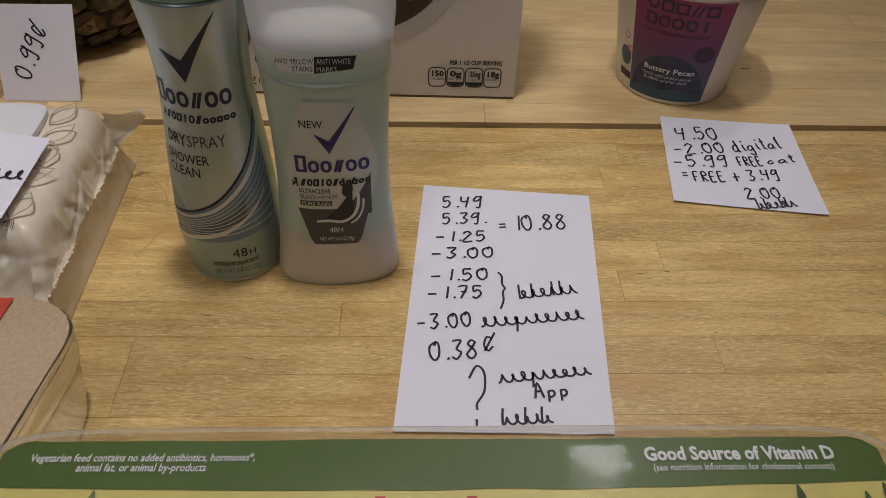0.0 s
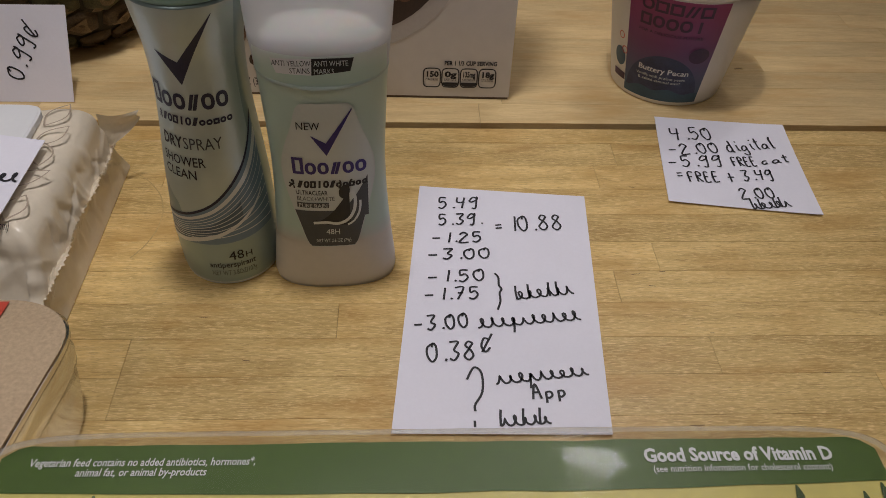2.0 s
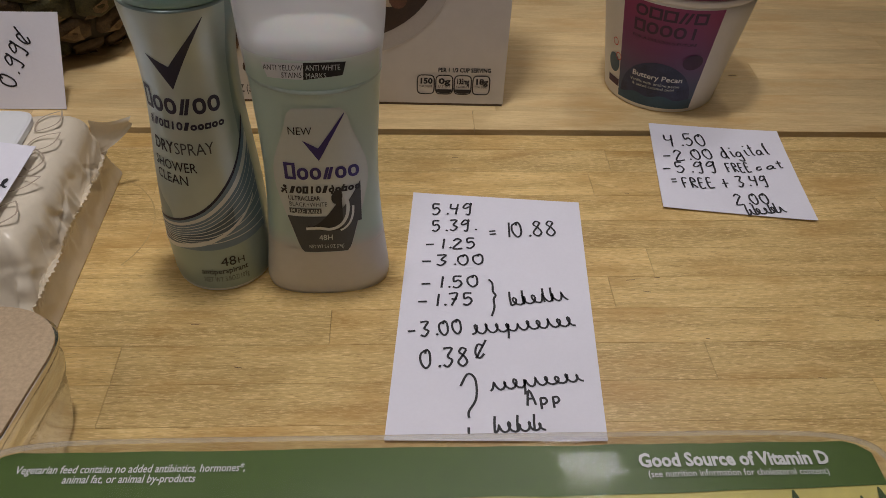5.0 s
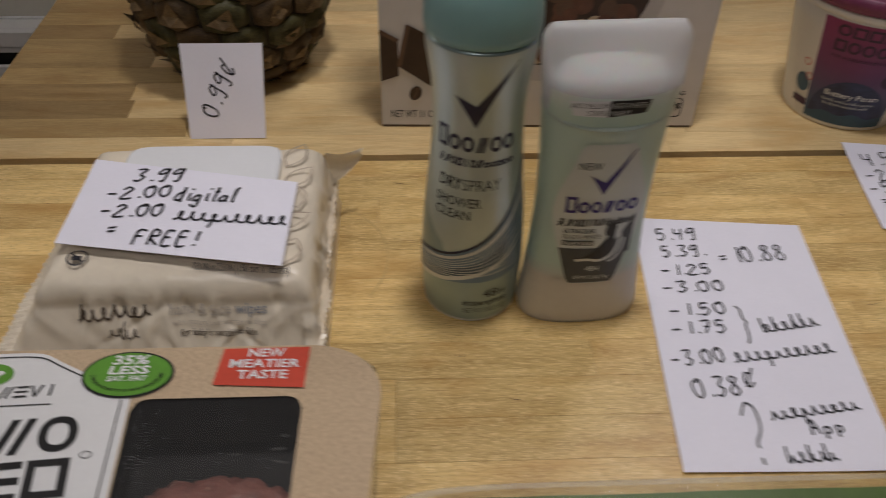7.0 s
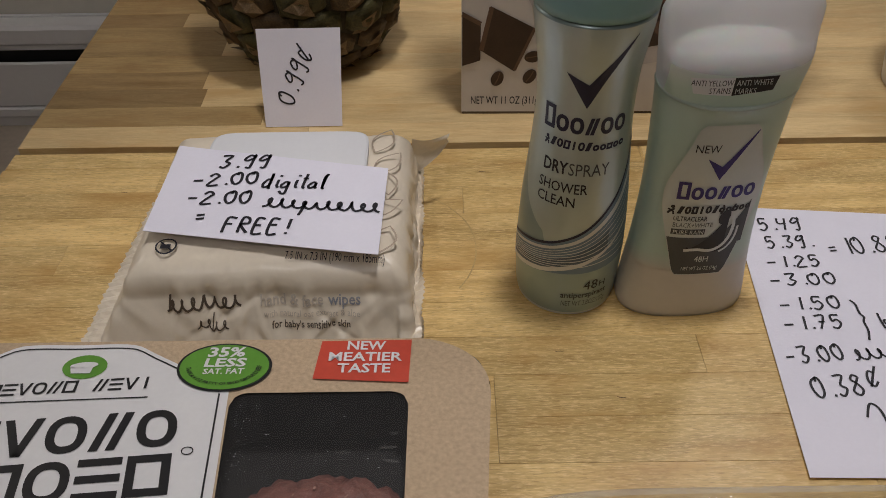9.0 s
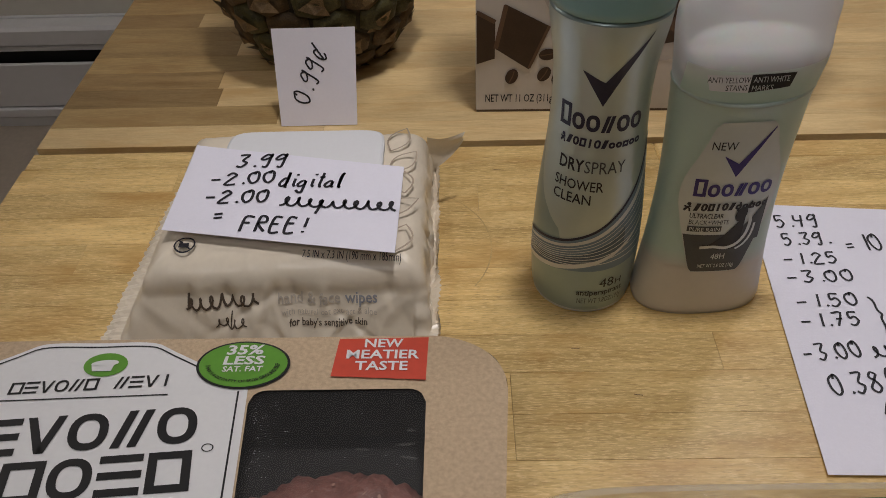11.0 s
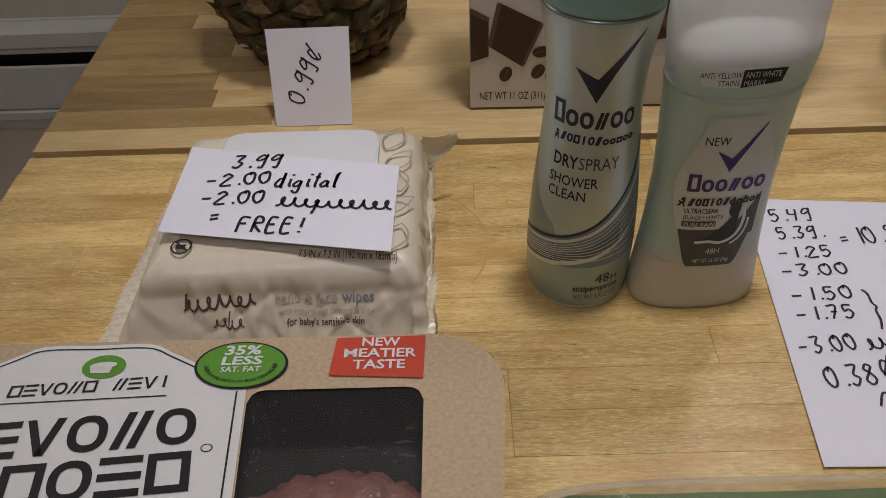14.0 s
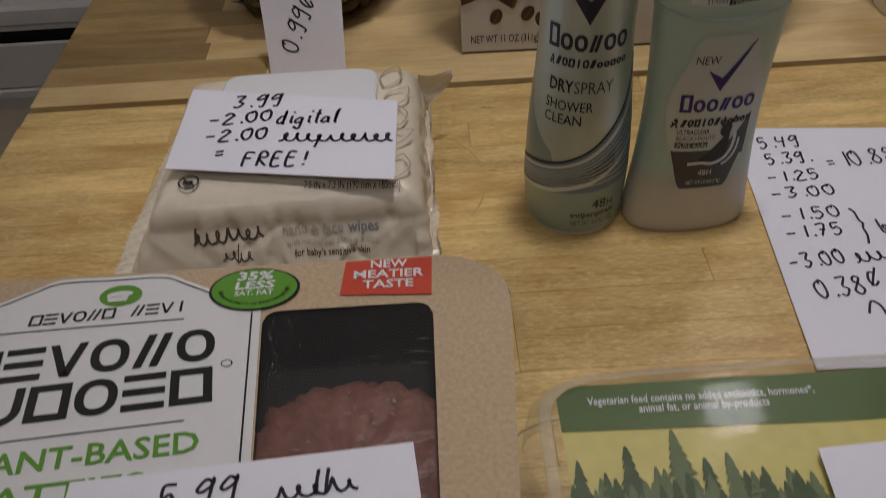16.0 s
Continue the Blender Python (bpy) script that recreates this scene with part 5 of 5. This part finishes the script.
rimline = [(PX0, PY1), (PX1 - R, PY1)] + [(PX1 - R + R * math.sin(a), PY1 - R + R * math.cos(a)) for a in [math.pi / 2 * j / 10 for j in range(1, 11)]] + [(PX1, PY0 + R)] + [(PX1 - R + R * math.cos(a), PY0 + R - R * math.sin(a)) for a in [math.pi / 2 * j / 10 for j in range(1, 11)]] + [(PX0, PY0)]
part("sleeve_edge", merge(([top(x, y, z) for x, y in rimline for z in (0.0, -0.0011)], [(2 * i, 2 * i + 1, 2 * i + 3, 2 * i + 2) for i in range(len(rimline) - 1)])), KRAFT_EDGE, pack, "cut cardboard edge")


def tray_ring(grow, drop, foot=False):
    """Rounded outline of the tray; at the foot it follows the table."""
    out = []
    cx, cy, hx, hy = (PX0 + PX1) / 2, (PY0 + PY1) / 2, (PX1 - PX0) / 2 + grow, (PY1 - PY0) / 2 + grow
    for x, y, _ in oval(hx, hy, 0, 80, 9.0, cx, cy):
        full = 0.047 + SLOPE * (0.265 - y)
        out.append(top(x, y, -drop if not foot else -full * 0.985))
    return out


part("tray", loft([tray_ring(-0.003, 0.0013), tray_ring(-0.0008, 0.0022), tray_ring(-0.0008, 0.0060), tray_ring(-0.0018, 0.0075), tray_ring(-0.0018, 0.0130), tray_ring(-0.0010, 0.0145), tray_ring(-0.0012, 0.0200), tray_ring(-0.0022, 0.0215), tray_ring(-0.0022, 0.0290), tray_ring(-0.0034, 0.0, True)], False, False), TRAY_CLEAR, pack, "clear ridged plastic tray", True)
part("liner", loft([[top(x, y, z) for x, y, _ in oval(hx, hy, 0, 48, 7.0, -0.2165, 0.182)] for hx, hy, z in ((0.046, 0.064, -0.0022), (0.0455, 0.063, -0.020), (0.044, 0.061, -0.033))], False, True), TRAY, pack, "black inner tray")
rnd = random.Random(3)
rings = []
for k, (rr, zz) in enumerate(((0.035, -0.030), (0.0365, -0.026), (0.0375, -0.020), (0.0372, -0.015), (0.0355, -0.0125), (0.030, -0.0115), (0.021, -0.011), (0.012, -0.011), (0.003, -0.011))):
    ring = []
    for i in range(144):
        a = 2 * math.pi * i / 144
        j = noise.noise((rr * math.cos(a) * 170, rr * math.sin(a) * 170, k * 0.9)) * 0.0026 + noise.noise((rr * math.cos(a) * 520, rr * math.sin(a) * 520, k * 2.1)) * 0.0011
        ring.append(top(-0.2160 + (rr * 1.16 + j) * math.copysign(abs(math.cos(a)) ** 0.8, math.cos(a)), 0.162 + (rr * 1.22 + j) * math.copysign(abs(math.sin(a)) ** 0.8, math.sin(a)), zz + j * 0.9))
    rings.append(ring)
part("patty", loft(rings), PATTY, pack, "raw pinkish-brown burger patty", True)
fleck = []
for k in range(60):
    a, r = rnd.uniform(0, 2 * math.pi), 0.036 * math.sqrt(rnd.random())
    fleck.append(disc(top, -0.2160 + r * math.cos(a), 0.162 + 1.15 * r * math.sin(a), rnd.uniform(0.0003, 0.0013), rnd.uniform(0.0002, 0.0007), -0.0106, 7, 1, rnd.uniform(0, 180)))
part("fat_fleck", merge(*fleck), FAT, pack, "pale flecks of fat")
part("window_film", band(lambda u, v, l=0.0: top(u, v, -0.0009 + 0.0006 * noise.noise((u * 60, v * 60, 0))), WX0 - 0.003, WX1 + 0.003, lambda u: WY0 - 0.003, lambda u: WY1 + 0.003, 24, 24), FILM, pack, "clear window film", True)

specks = []
for k in range(70):
    u, v = -0.2480 + abs(rnd.gauss(0, 0.006)), rnd.uniform(0.195, 0.232)
    specks.append(disc(top, u, v, 0.00012 + 0.00013 * rnd.random(), 0.00013, -0.0003, 6, 1))
# Short pale streaks among the specks, painted highlights of the film.
for k in range(7):
    specks.append(disc(top, rnd.uniform(-0.235, -0.19), rnd.uniform(0.185, 0.225), rnd.uniform(0.0002, 0.0006), 0.00014, -0.0003, 6, 1, rnd.uniform(-20, 20)))
# Thin pale ellipses: the film's highlights laid on as colour.
for k in range(5):
    part("film_glint", disc(top, rnd.uniform(-0.206, -0.187), rnd.uniform(0.196, 0.218), rnd.uniform(0.0015, 0.0035), rnd.uniform(0.0003, 0.0009), -0.0002 - 0.00002 * k, 12, 1, rnd.uniform(-16, 10)), FILM_GLINT, pack)
tagged(part("condensation", merge(*specks), WHITE_PRINT, pack, "pale specks of condensation with painted highlight streaks"), kind="stuff")


def crest(u):
    """Upper edge of the white printed shield."""
    d = abs(u + 0.3150)
    return lerp_table([(0.0, 0.2647), (0.023, 0.2644), (0.032, 0.2590), (0.044, 0.2515), (0.058, 0.2430), (0.0655, 0.2350), (0.08, 0.22)], d)


part("shield_print", band(top, -0.3795, -0.2512, lambda u: PY0 + 0.004, crest, 40, 6, 0.0003), WHITE_PRINT, pack, "white printed shield")
part("shield_outline", merge(ribbon(top, [(u, crest(u) - 0.0026) for u in [-0.3775 + 0.1228 * i / 40 for i in range(41)]], 0.0007, 0.0005), ribbon(top, [(-0.2547, 0.236), (-0.2547, PY0 + 0.01)], 0.0007, 0.0005)), BLACK, pack, "thin black outline")
part("round_emblem", disc(top, -0.3095, 0.2515, 0.0088, 0.0068, 0.0006, 24, 2), GREEN, pack, "green oval emblem")
part("emblem_mark", merge(disc(top, -0.3098, 0.2520, 0.0055, 0.0019, 0.0009, 16, 2, 6), quad(top, [(-0.3140, 0.2475), (-0.3065, 0.2475), (-0.3060, 0.2510), (-0.3150, 0.2510)], 0.0009, 2)), WHITE_PRINT, pack)
wordmark(top, -0.3440, 0.2354, 0.0635, 0.0064, "BEVOZB.ZEVI", BLACK, pack, turn=3.5, stroke=0.16, lift=0.0006, slant=0.08)
part("rule", ribbon(top, [(-0.355, 0.2318), (-0.2815, 0.2345)], 0.0006, 0.0006), BLACK, pack)
wordmark(top, -0.3625, 0.2028, 0.0965, 0.0178, "BEVOZO", BLACK, pack, turn=4.6, stroke=0.185, lift=0.0006)
wordmark(top, -0.3660, 0.1812, 0.1010, 0.0178, "BUBOEB", BLACK, pack, turn=4.6, stroke=0.185, lift=0.0006)
part("ring_mark", ribbon(top, [(-0.2625 + 0.0020 * math.cos(a), 0.2080 + 0.0017 * math.sin(a)) for a in [2 * math.pi * j / 18 for j in range(18)]], 0.0004, 0.0006, True), BLACK, pack)
part("rule", ribbon(top, [(-0.355, 0.1748), (-0.2750, 0.1812)], 0.0006, 0.0006), BLACK, pack)
lettering("PLANT-BASED", top, -0.3500, 0.1608, 0.0095, GREEN, pack, width=0.0810, turn=4.6, lift=0.0006, bold=0.02)
lettering("PATTIES", top, -0.3410, 0.1468, 0.0095, GREEN, pack, width=0.0560, turn=4.6, lift=0.0006, bold=0.02)
part("seal", disc(top, -0.2545, 0.2503, 0.0185, 0.0137, 0.0008, 40, 2), BLACK, pack, "dark rim of an oval seal")
part("seal_face", disc(top, -0.2545, 0.2503, 0.0174, 0.0127, 0.0010, 40, 2), GREEN, pack, "bright green oval seal")
lettering("35%", top, -0.2545, 0.2558, 0.0055, WHITE_PRINT, pack, "CENTER", width=0.0150, lift=0.0013, bold=0.04, slant=0.1)
lettering("LESS", top, -0.2545, 0.2500, 0.0048, WHITE_PRINT, pack, "CENTER", width=0.0165, lift=0.0013, bold=0.04, slant=0.1)
lettering("SAT. FAT", top, -0.2545, 0.2459, 0.0030, WHITE_PRINT, pack, "CENTER", width=0.0160, lift=0.0013, bold=0.03, slant=0.1)
lettering("THAN A 4 OZ PATTY OF 80/20 GROUND BEEF", top, 0, 0, 0.0019, BLACK, pack, width=0.0450, lift=0.0013, ring=(-0.2545, 0.2503, 0.0146, radians(183)), bold=0.02)
part("red_flag", quad(top, [(-0.2200, 0.2430), (-0.1833, 0.2404), (-0.1827, 0.2650), (-0.2180, 0.2647)], 0.0008, 4), RED, pack, "red printed flag")
for k, word in enumerate(("NEW", "MEATIER", "TASTE")):
    lettering(word, top, -0.2008, 0.2590 - 0.0066 * k, 0.0051, WHITE_PRINT, pack, "CENTER", width=(0.0150, 0.0285, 0.0205)[k], turn=-1, lift=0.0012, bold=0.03)

# ---- egg carton ----
eggs = thing("egg_carton", pose(0.0, 0.1270, 0), "clear plastic egg carton with a green and yellow printed label", "egg carton")
part("tray", loft([oval(hx, hy, z, 96, 9.0) for hx, hy, z in ((0.141, 0.046, 0.0), (0.143, 0.048, 0.001), (0.152, 0.0535, 0.036), (0.1590, 0.0590, 0.037), (0.1595, 0.0595, 0.0385))], True, False), CLEAR, eggs, "clear plastic tray", True)
LID = ((0.1595, 0.0595, 0.0387), (0.1590, 0.0590, 0.0402), (0.1560, 0.0565, 0.0410), (0.1555, 0.0560, 0.0550), (0.1545, 0.0553, 0.0650), (0.1530, 0.0540, 0.0700), (0.1512, 0.0522, 0.0728), (0.1490, 0.0500, 0.0744), (0.1465, 0.0478, 0.0748), (0.1440, 0.0455, 0.0744), (0.1400, 0.0425, 0.0744), (0.110, 0.034, 0.0744), (0.060, 0.020, 0.0744), (0.010, 0.005, 0.0744))


def lid_ring(hx, hy, z):
    """A ring of the lid, with shallow pressed ribs between the egg cells along its long sides."""
    out = []
    for x, y, h in oval(hx, hy, z, 480, 10.0):
        k = max(0.0, (h - 0.055) / 0.02) * (1 if abs(y) > 0.8 * hy and hx > 0.143 else 0)
        rib = math.exp(-(((x + 0.0944) % 0.0472 - 0.0236) / 0.0026) ** 2)
        out.append((x, y * (1 - 0.008 * rib * k), h - 0.0006 * rib * k + 0.0003 * k * noise.noise((x * 45, y * 30, 2))))
    return out


part("lid", loft([lid_ring(*row) for row in LID], False, True), CLEAR, eggs, "clear glossy lid", True)


def bead(*rows):
    """A thin thickened edge round the lid; its whitish colour stands for a highlight."""
    return loft([oval(hx, hy, z, 160, 10.0) for hx, hy, z in rows], False, False)


part("rim_highlight", bead((0.1514, 0.0524, 0.0727), (0.1508, 0.0518, 0.0738), (0.1492, 0.0502, 0.0747), (0.1478, 0.0489, 0.0750)), EDGE_HIGHLIGHT, eggs, "rounded edge of the lid, whitened for its highlight", True)
part("flange_highlight", bead((0.1596, 0.0596, 0.0384), (0.1604, 0.0604, 0.0390), (0.1596, 0.0596, 0.0396)), EDGE_HIGHLIGHT, eggs, "flange edge, whitened for its highlight", True)


def insert(u, v, lift=0.0):
    """Label under the lid, in plan coordinates; slightly wavy."""
    return (u, v - 0.1270, 0.0726 + 0.0006 * noise.noise((u * 22, v * 22, 2.0)) + lift)


def label_top(u):
    return 0.1742 - 0.006 * max(0.0, (abs(u) - 0.136) / 0.0095) ** 2 + 0.0006 * noise.noise((u * 60, 1, 1))


part("label_card", band(insert, -0.1445, 0.1445, lambda u: 0.080, lambda u: label_top(u), 72, 16), YELLOW, eggs, "pale yellow landscape label", True)
part("label_header", band(insert, -0.1445, 0.1445, lambda u: 0.1580 - 0.0030 * math.cos(u * 9) + 0.0009 * noise.noise((u * 30, 4, 4)), lambda u: label_top(u), 72, 4, 0.0003), DARK_GREEN, eggs, "dark green header band", True)


def fir(u, v, h, mat):
    out = []
    for k in range(10):
        y0, w = v + h * k / 10.6, h * 0.29 * (1 - k / 10.4) * (0.85 + 0.3 * noise.noise((u * 900, k * 1.7, 0.3))) + 0.0005
        out.append(quad(insert, [(u - w, y0), (u + w, y0 + 0.0004), (u + w * 0.22, y0 + h / 6.5), (u - w * 0.22, y0 + h / 6.5)], 0.0004 + 0.00003 * k, 2))
    part("fir_print", merge(*out), mat, eggs)


rnd = random.Random(12)
for u, tip in ((-0.1415, 0.1465), (-0.134, 0.142), (-0.1265, 0.1505), (-0.119, 0.143), (-0.1115, 0.1555), (-0.104, 0.145), (-0.097, 0.1465), (-0.088, 0.141), (-0.080, 0.1385)):
    fir(u, tip - 0.030, 0.030, FIR_GREY if rnd.random() < 0.35 else FIR)
for k in range(34):
    u = -0.1440 + 0.0021 * k
    fir(u, 0.1125 + rnd.uniform(-0.003, 0.003), rnd.uniform(0.020, 0.030), FIR_GREY if rnd.random() < 0.5 else FIR)
for u, tip in ((0.112, 0.1555), (0.119, 0.148), (0.126, 0.150), (0.1335, 0.1530), (0.1405, 0.1560)):
    fir(u, tip - 0.030, 0.030, FIR)
part("forest_foot", band(insert, -0.1450, -0.075, lambda u: 0.0805, lambda u: 0.128 + 0.004 * noise.noise((u * 80, 0, 5)), 40, 6, 0.0007), FIR, eggs, "dark forest print")
part("forest_foot", band(insert, 0.105, 0.1450, lambda u: 0.0805, lambda u: 0.134 + 0.004 * noise.noise((u * 80, 0, 5)), 30, 6, 0.0007), FIR, eggs, "dark forest print")
wordmark(insert, -0.0260, 0.1440, 0.0520, 0.0085, "Zooi.Zooi", RED, eggs, stroke=0.2, lift=0.0007)
lettering("Vegetarian feed contains no added antibiotics, hormones*,", insert, -0.1350, 0.1662, 0.0030, WHITE_PRINT, eggs, width=0.0715, lift=0.0007, bold=0.02, slant=0.12)
lettering("animal fat, or animal by-products", insert, -0.1195, 0.1625, 0.0030, WHITE_PRINT, eggs, width=0.0410, lift=0.0007, bold=0.02, slant=0.12)
lettering("Good Source of Vitamin D", insert, 0.0645, 0.1652, 0.0052, WHITE_PRINT, eggs, width=0.0640, lift=0.0007, bold=0.05)
lettering("(see nutrition information for cholesterol content)", insert, 0.0665, 0.1612, 0.0026, WHITE_PRINT, eggs, width=0.0600, lift=0.0007, bold=0.01)
egg = part("egg", loft([oval(r, r, z, 24) for r, z in [(0.0215 * math.sin(math.pi * k / 14) * (1 + 0.10 * math.cos(math.pi * k / 14)) + 0.0002, 0.030 - 0.028 * math.cos(math.pi * k / 14)) for k in range(15)]]), EGG, smooth=True)
tagged(egg, "brown hen's egg in a clear carton", "egg", "eggs in the carton")
egg.matrix_basis = pose(-0.118, 0.1035, 0.0012)
for i in range(6):
    for j in range(2):
        if i or j:
            copy_thing(egg, pose(-0.118 + 0.0472 * i, 0.1035 + 0.047 * j, 0.0012))

# ---- notes ----
long_note = paper_note("paper_note", [(-0.005, 0.4065), (0.0935, 0.397), (0.078, 0.2265), (-0.0205, 0.2285)], "long white paper note with handwritten sums lying on the table", 0.004, seed=1)
small_note = paper_note("paper_note", [(0.1565, 0.485), (0.2425, 0.4755), (0.2340, 0.3800), (0.1440, 0.3930)], "squarish white paper note with handwritten sums beside the tub", 0.006, seed=2)
wipes_note = paper_note("paper_note", [(-0.303, 0.388), (-0.1960, 0.3660), (-0.1975, 0.3025), (-0.304, 0.3210)], "white paper note with handwritten sums lying on the wipes pack", 0.003, 0.0602, seed=3)
burger_note = paper_note("paper_note", [(-0.300, 0.157), (-0.191, 0.165), (-0.186, 0.118), (-0.296, 0.110)], "white paper note lying on the burger pack", 0.002, seed=4, slope=lambda x, y: 0.047 + SLOPE * (0.265 - y) + 0.0012)
egg_note = paper_note("paper_note", [(-0.071, 0.1445), (0.030, 0.1500), (0.034, 0.086), (-0.075, 0.084)], "white paper note lying on the egg carton", 0.002, 0.0750, seed=5)

write(long_note, "5.49", 0.0050, 0.3855, 0.0292, 0.3860, 0.0098)
write(long_note, "5.39.", 0.0046, 0.3705, 0.0300, 0.3712, 0.0092)
write(long_note, "=", 0.0370, 0.3665, 0.0422, 0.3672, 0.0048)
write(long_note, "10.88", 0.0455, 0.3648, 0.0765, 0.3668, 0.0130)
write(long_note, "-1.25", 0.0002, 0.3550, 0.0294, 0.3562, 0.0084)
write(long_note, "-3.00", -0.0024, 0.3412, 0.0325, 0.3424, 0.0082)
write(long_note, "-1.50", -0.0028, 0.3235, 0.0284, 0.3250, 0.0086)
write(long_note, "-1.75", -0.0048, 0.3102, 0.0248, 0.3116, 0.0086)
write(long_note, "}", 0.0322, 0.3042, 0.0372, 0.3042, 0.0270)
write(long_note, "~", 0.0440, 0.3108, 0.0745, 0.3150, 0.0058, tall=(0.0, 0.22, 0.58, 0.72), seed=5)
write(long_note, "-3.00", -0.0102, 0.2888, 0.0178, 0.2915, 0.0096)
write(long_note, "~", 0.0224, 0.2908, 0.0752, 0.2964, 0.0064, tails=(0.36,), seed=6)
write(long_note, "0.38", -0.0042, 0.2692, 0.0198, 0.2706, 0.0116)
write(long_note, "$", 0.0222, 0.2748, 0.0294, 0.2756, 0.0112)
write(long_note, "?", 0.0122, 0.2316, 0.0222, 0.2316, 0.0330)
write(long_note, "~", 0.0284, 0.2552, 0.0732, 0.2606, 0.0058, tails=(0.38,), seed=7)
write(long_note, "App", 0.0442, 0.2465, 0.0606, 0.2480, 0.0088)
write(long_note, "~", 0.0284, 0.2316, 0.0514, 0.2328, 0.0052, tall=(0.0, 0.45, 0.78), seed=8)
write(small_note, "4.50", 0.1620, 0.4570, 0.1900, 0.4582, 0.0136)
write(small_note, "-2.00", 0.1560, 0.4405, 0.1900, 0.4430, 0.0112)
write(small_note, "digital", 0.1955, 0.4440, 0.2285, 0.4488, 0.0122)
write(small_note, "-5.99", 0.1524, 0.4270, 0.1882, 0.4284, 0.0112)
write(small_note, "FREE", 0.1942, 0.4282, 0.2102, 0.4290, 0.0090)
write(small_note, "cat", 0.2132, 0.4300, 0.2326, 0.4338, 0.0078)
write(small_note, "=", 0.1552, 0.4168, 0.1598, 0.4172, 0.0052)
write(small_note, "FREE", 0.1612, 0.4118, 0.1812, 0.4122, 0.0096)
write(small_note, "+", 0.1862, 0.4120, 0.1912, 0.4122, 0.0100)
write(small_note, "3.49", 0.1962, 0.4132, 0.2168, 0.4142, 0.0105)
write(small_note, "2.00", 0.1890, 0.3950, 0.2112, 0.3962, 0.0102)
write(small_note, "~", 0.1940, 0.3852, 0.2180, 0.3880, 0.0055, tall=(0.0, 0.2, 0.6, 0.75), seed=5)
write(wipes_note, "3.99", -0.2800, 0.3680, -0.2548, 0.3684, 0.0100, 0.0014)
write(wipes_note, "-2.00", -0.2902, 0.3532, -0.2582, 0.3552, 0.0092, 0.0014)
write(wipes_note, "digital", -0.2560, 0.3520, -0.2260, 0.3502, 0.0112, 0.0014)
write(wipes_note, "-2.00", -0.2900, 0.3396, -0.2592, 0.3398, 0.0092, 0.0014)
write(wipes_note, "~", -0.2530, 0.3370, -0.1985, 0.3315, 0.0066, 0.0014, tails=(0.36,), seed=6)
write(wipes_note, "=", -0.2824, 0.3272, -0.2772, 0.3280, 0.0050, 0.0014)
write(wipes_note, "FREE!", -0.2695, 0.3190, -0.2385, 0.3172, 0.0102, 0.0014)
write(burger_note, "5.99", -0.2700, 0.1425, -0.2450, 0.1455, 0.0105)
write(burger_note, "~", -0.2340, 0.1450, -0.2080, 0.1480, 0.0055, tall=(0.5, 0.62), seed=9)
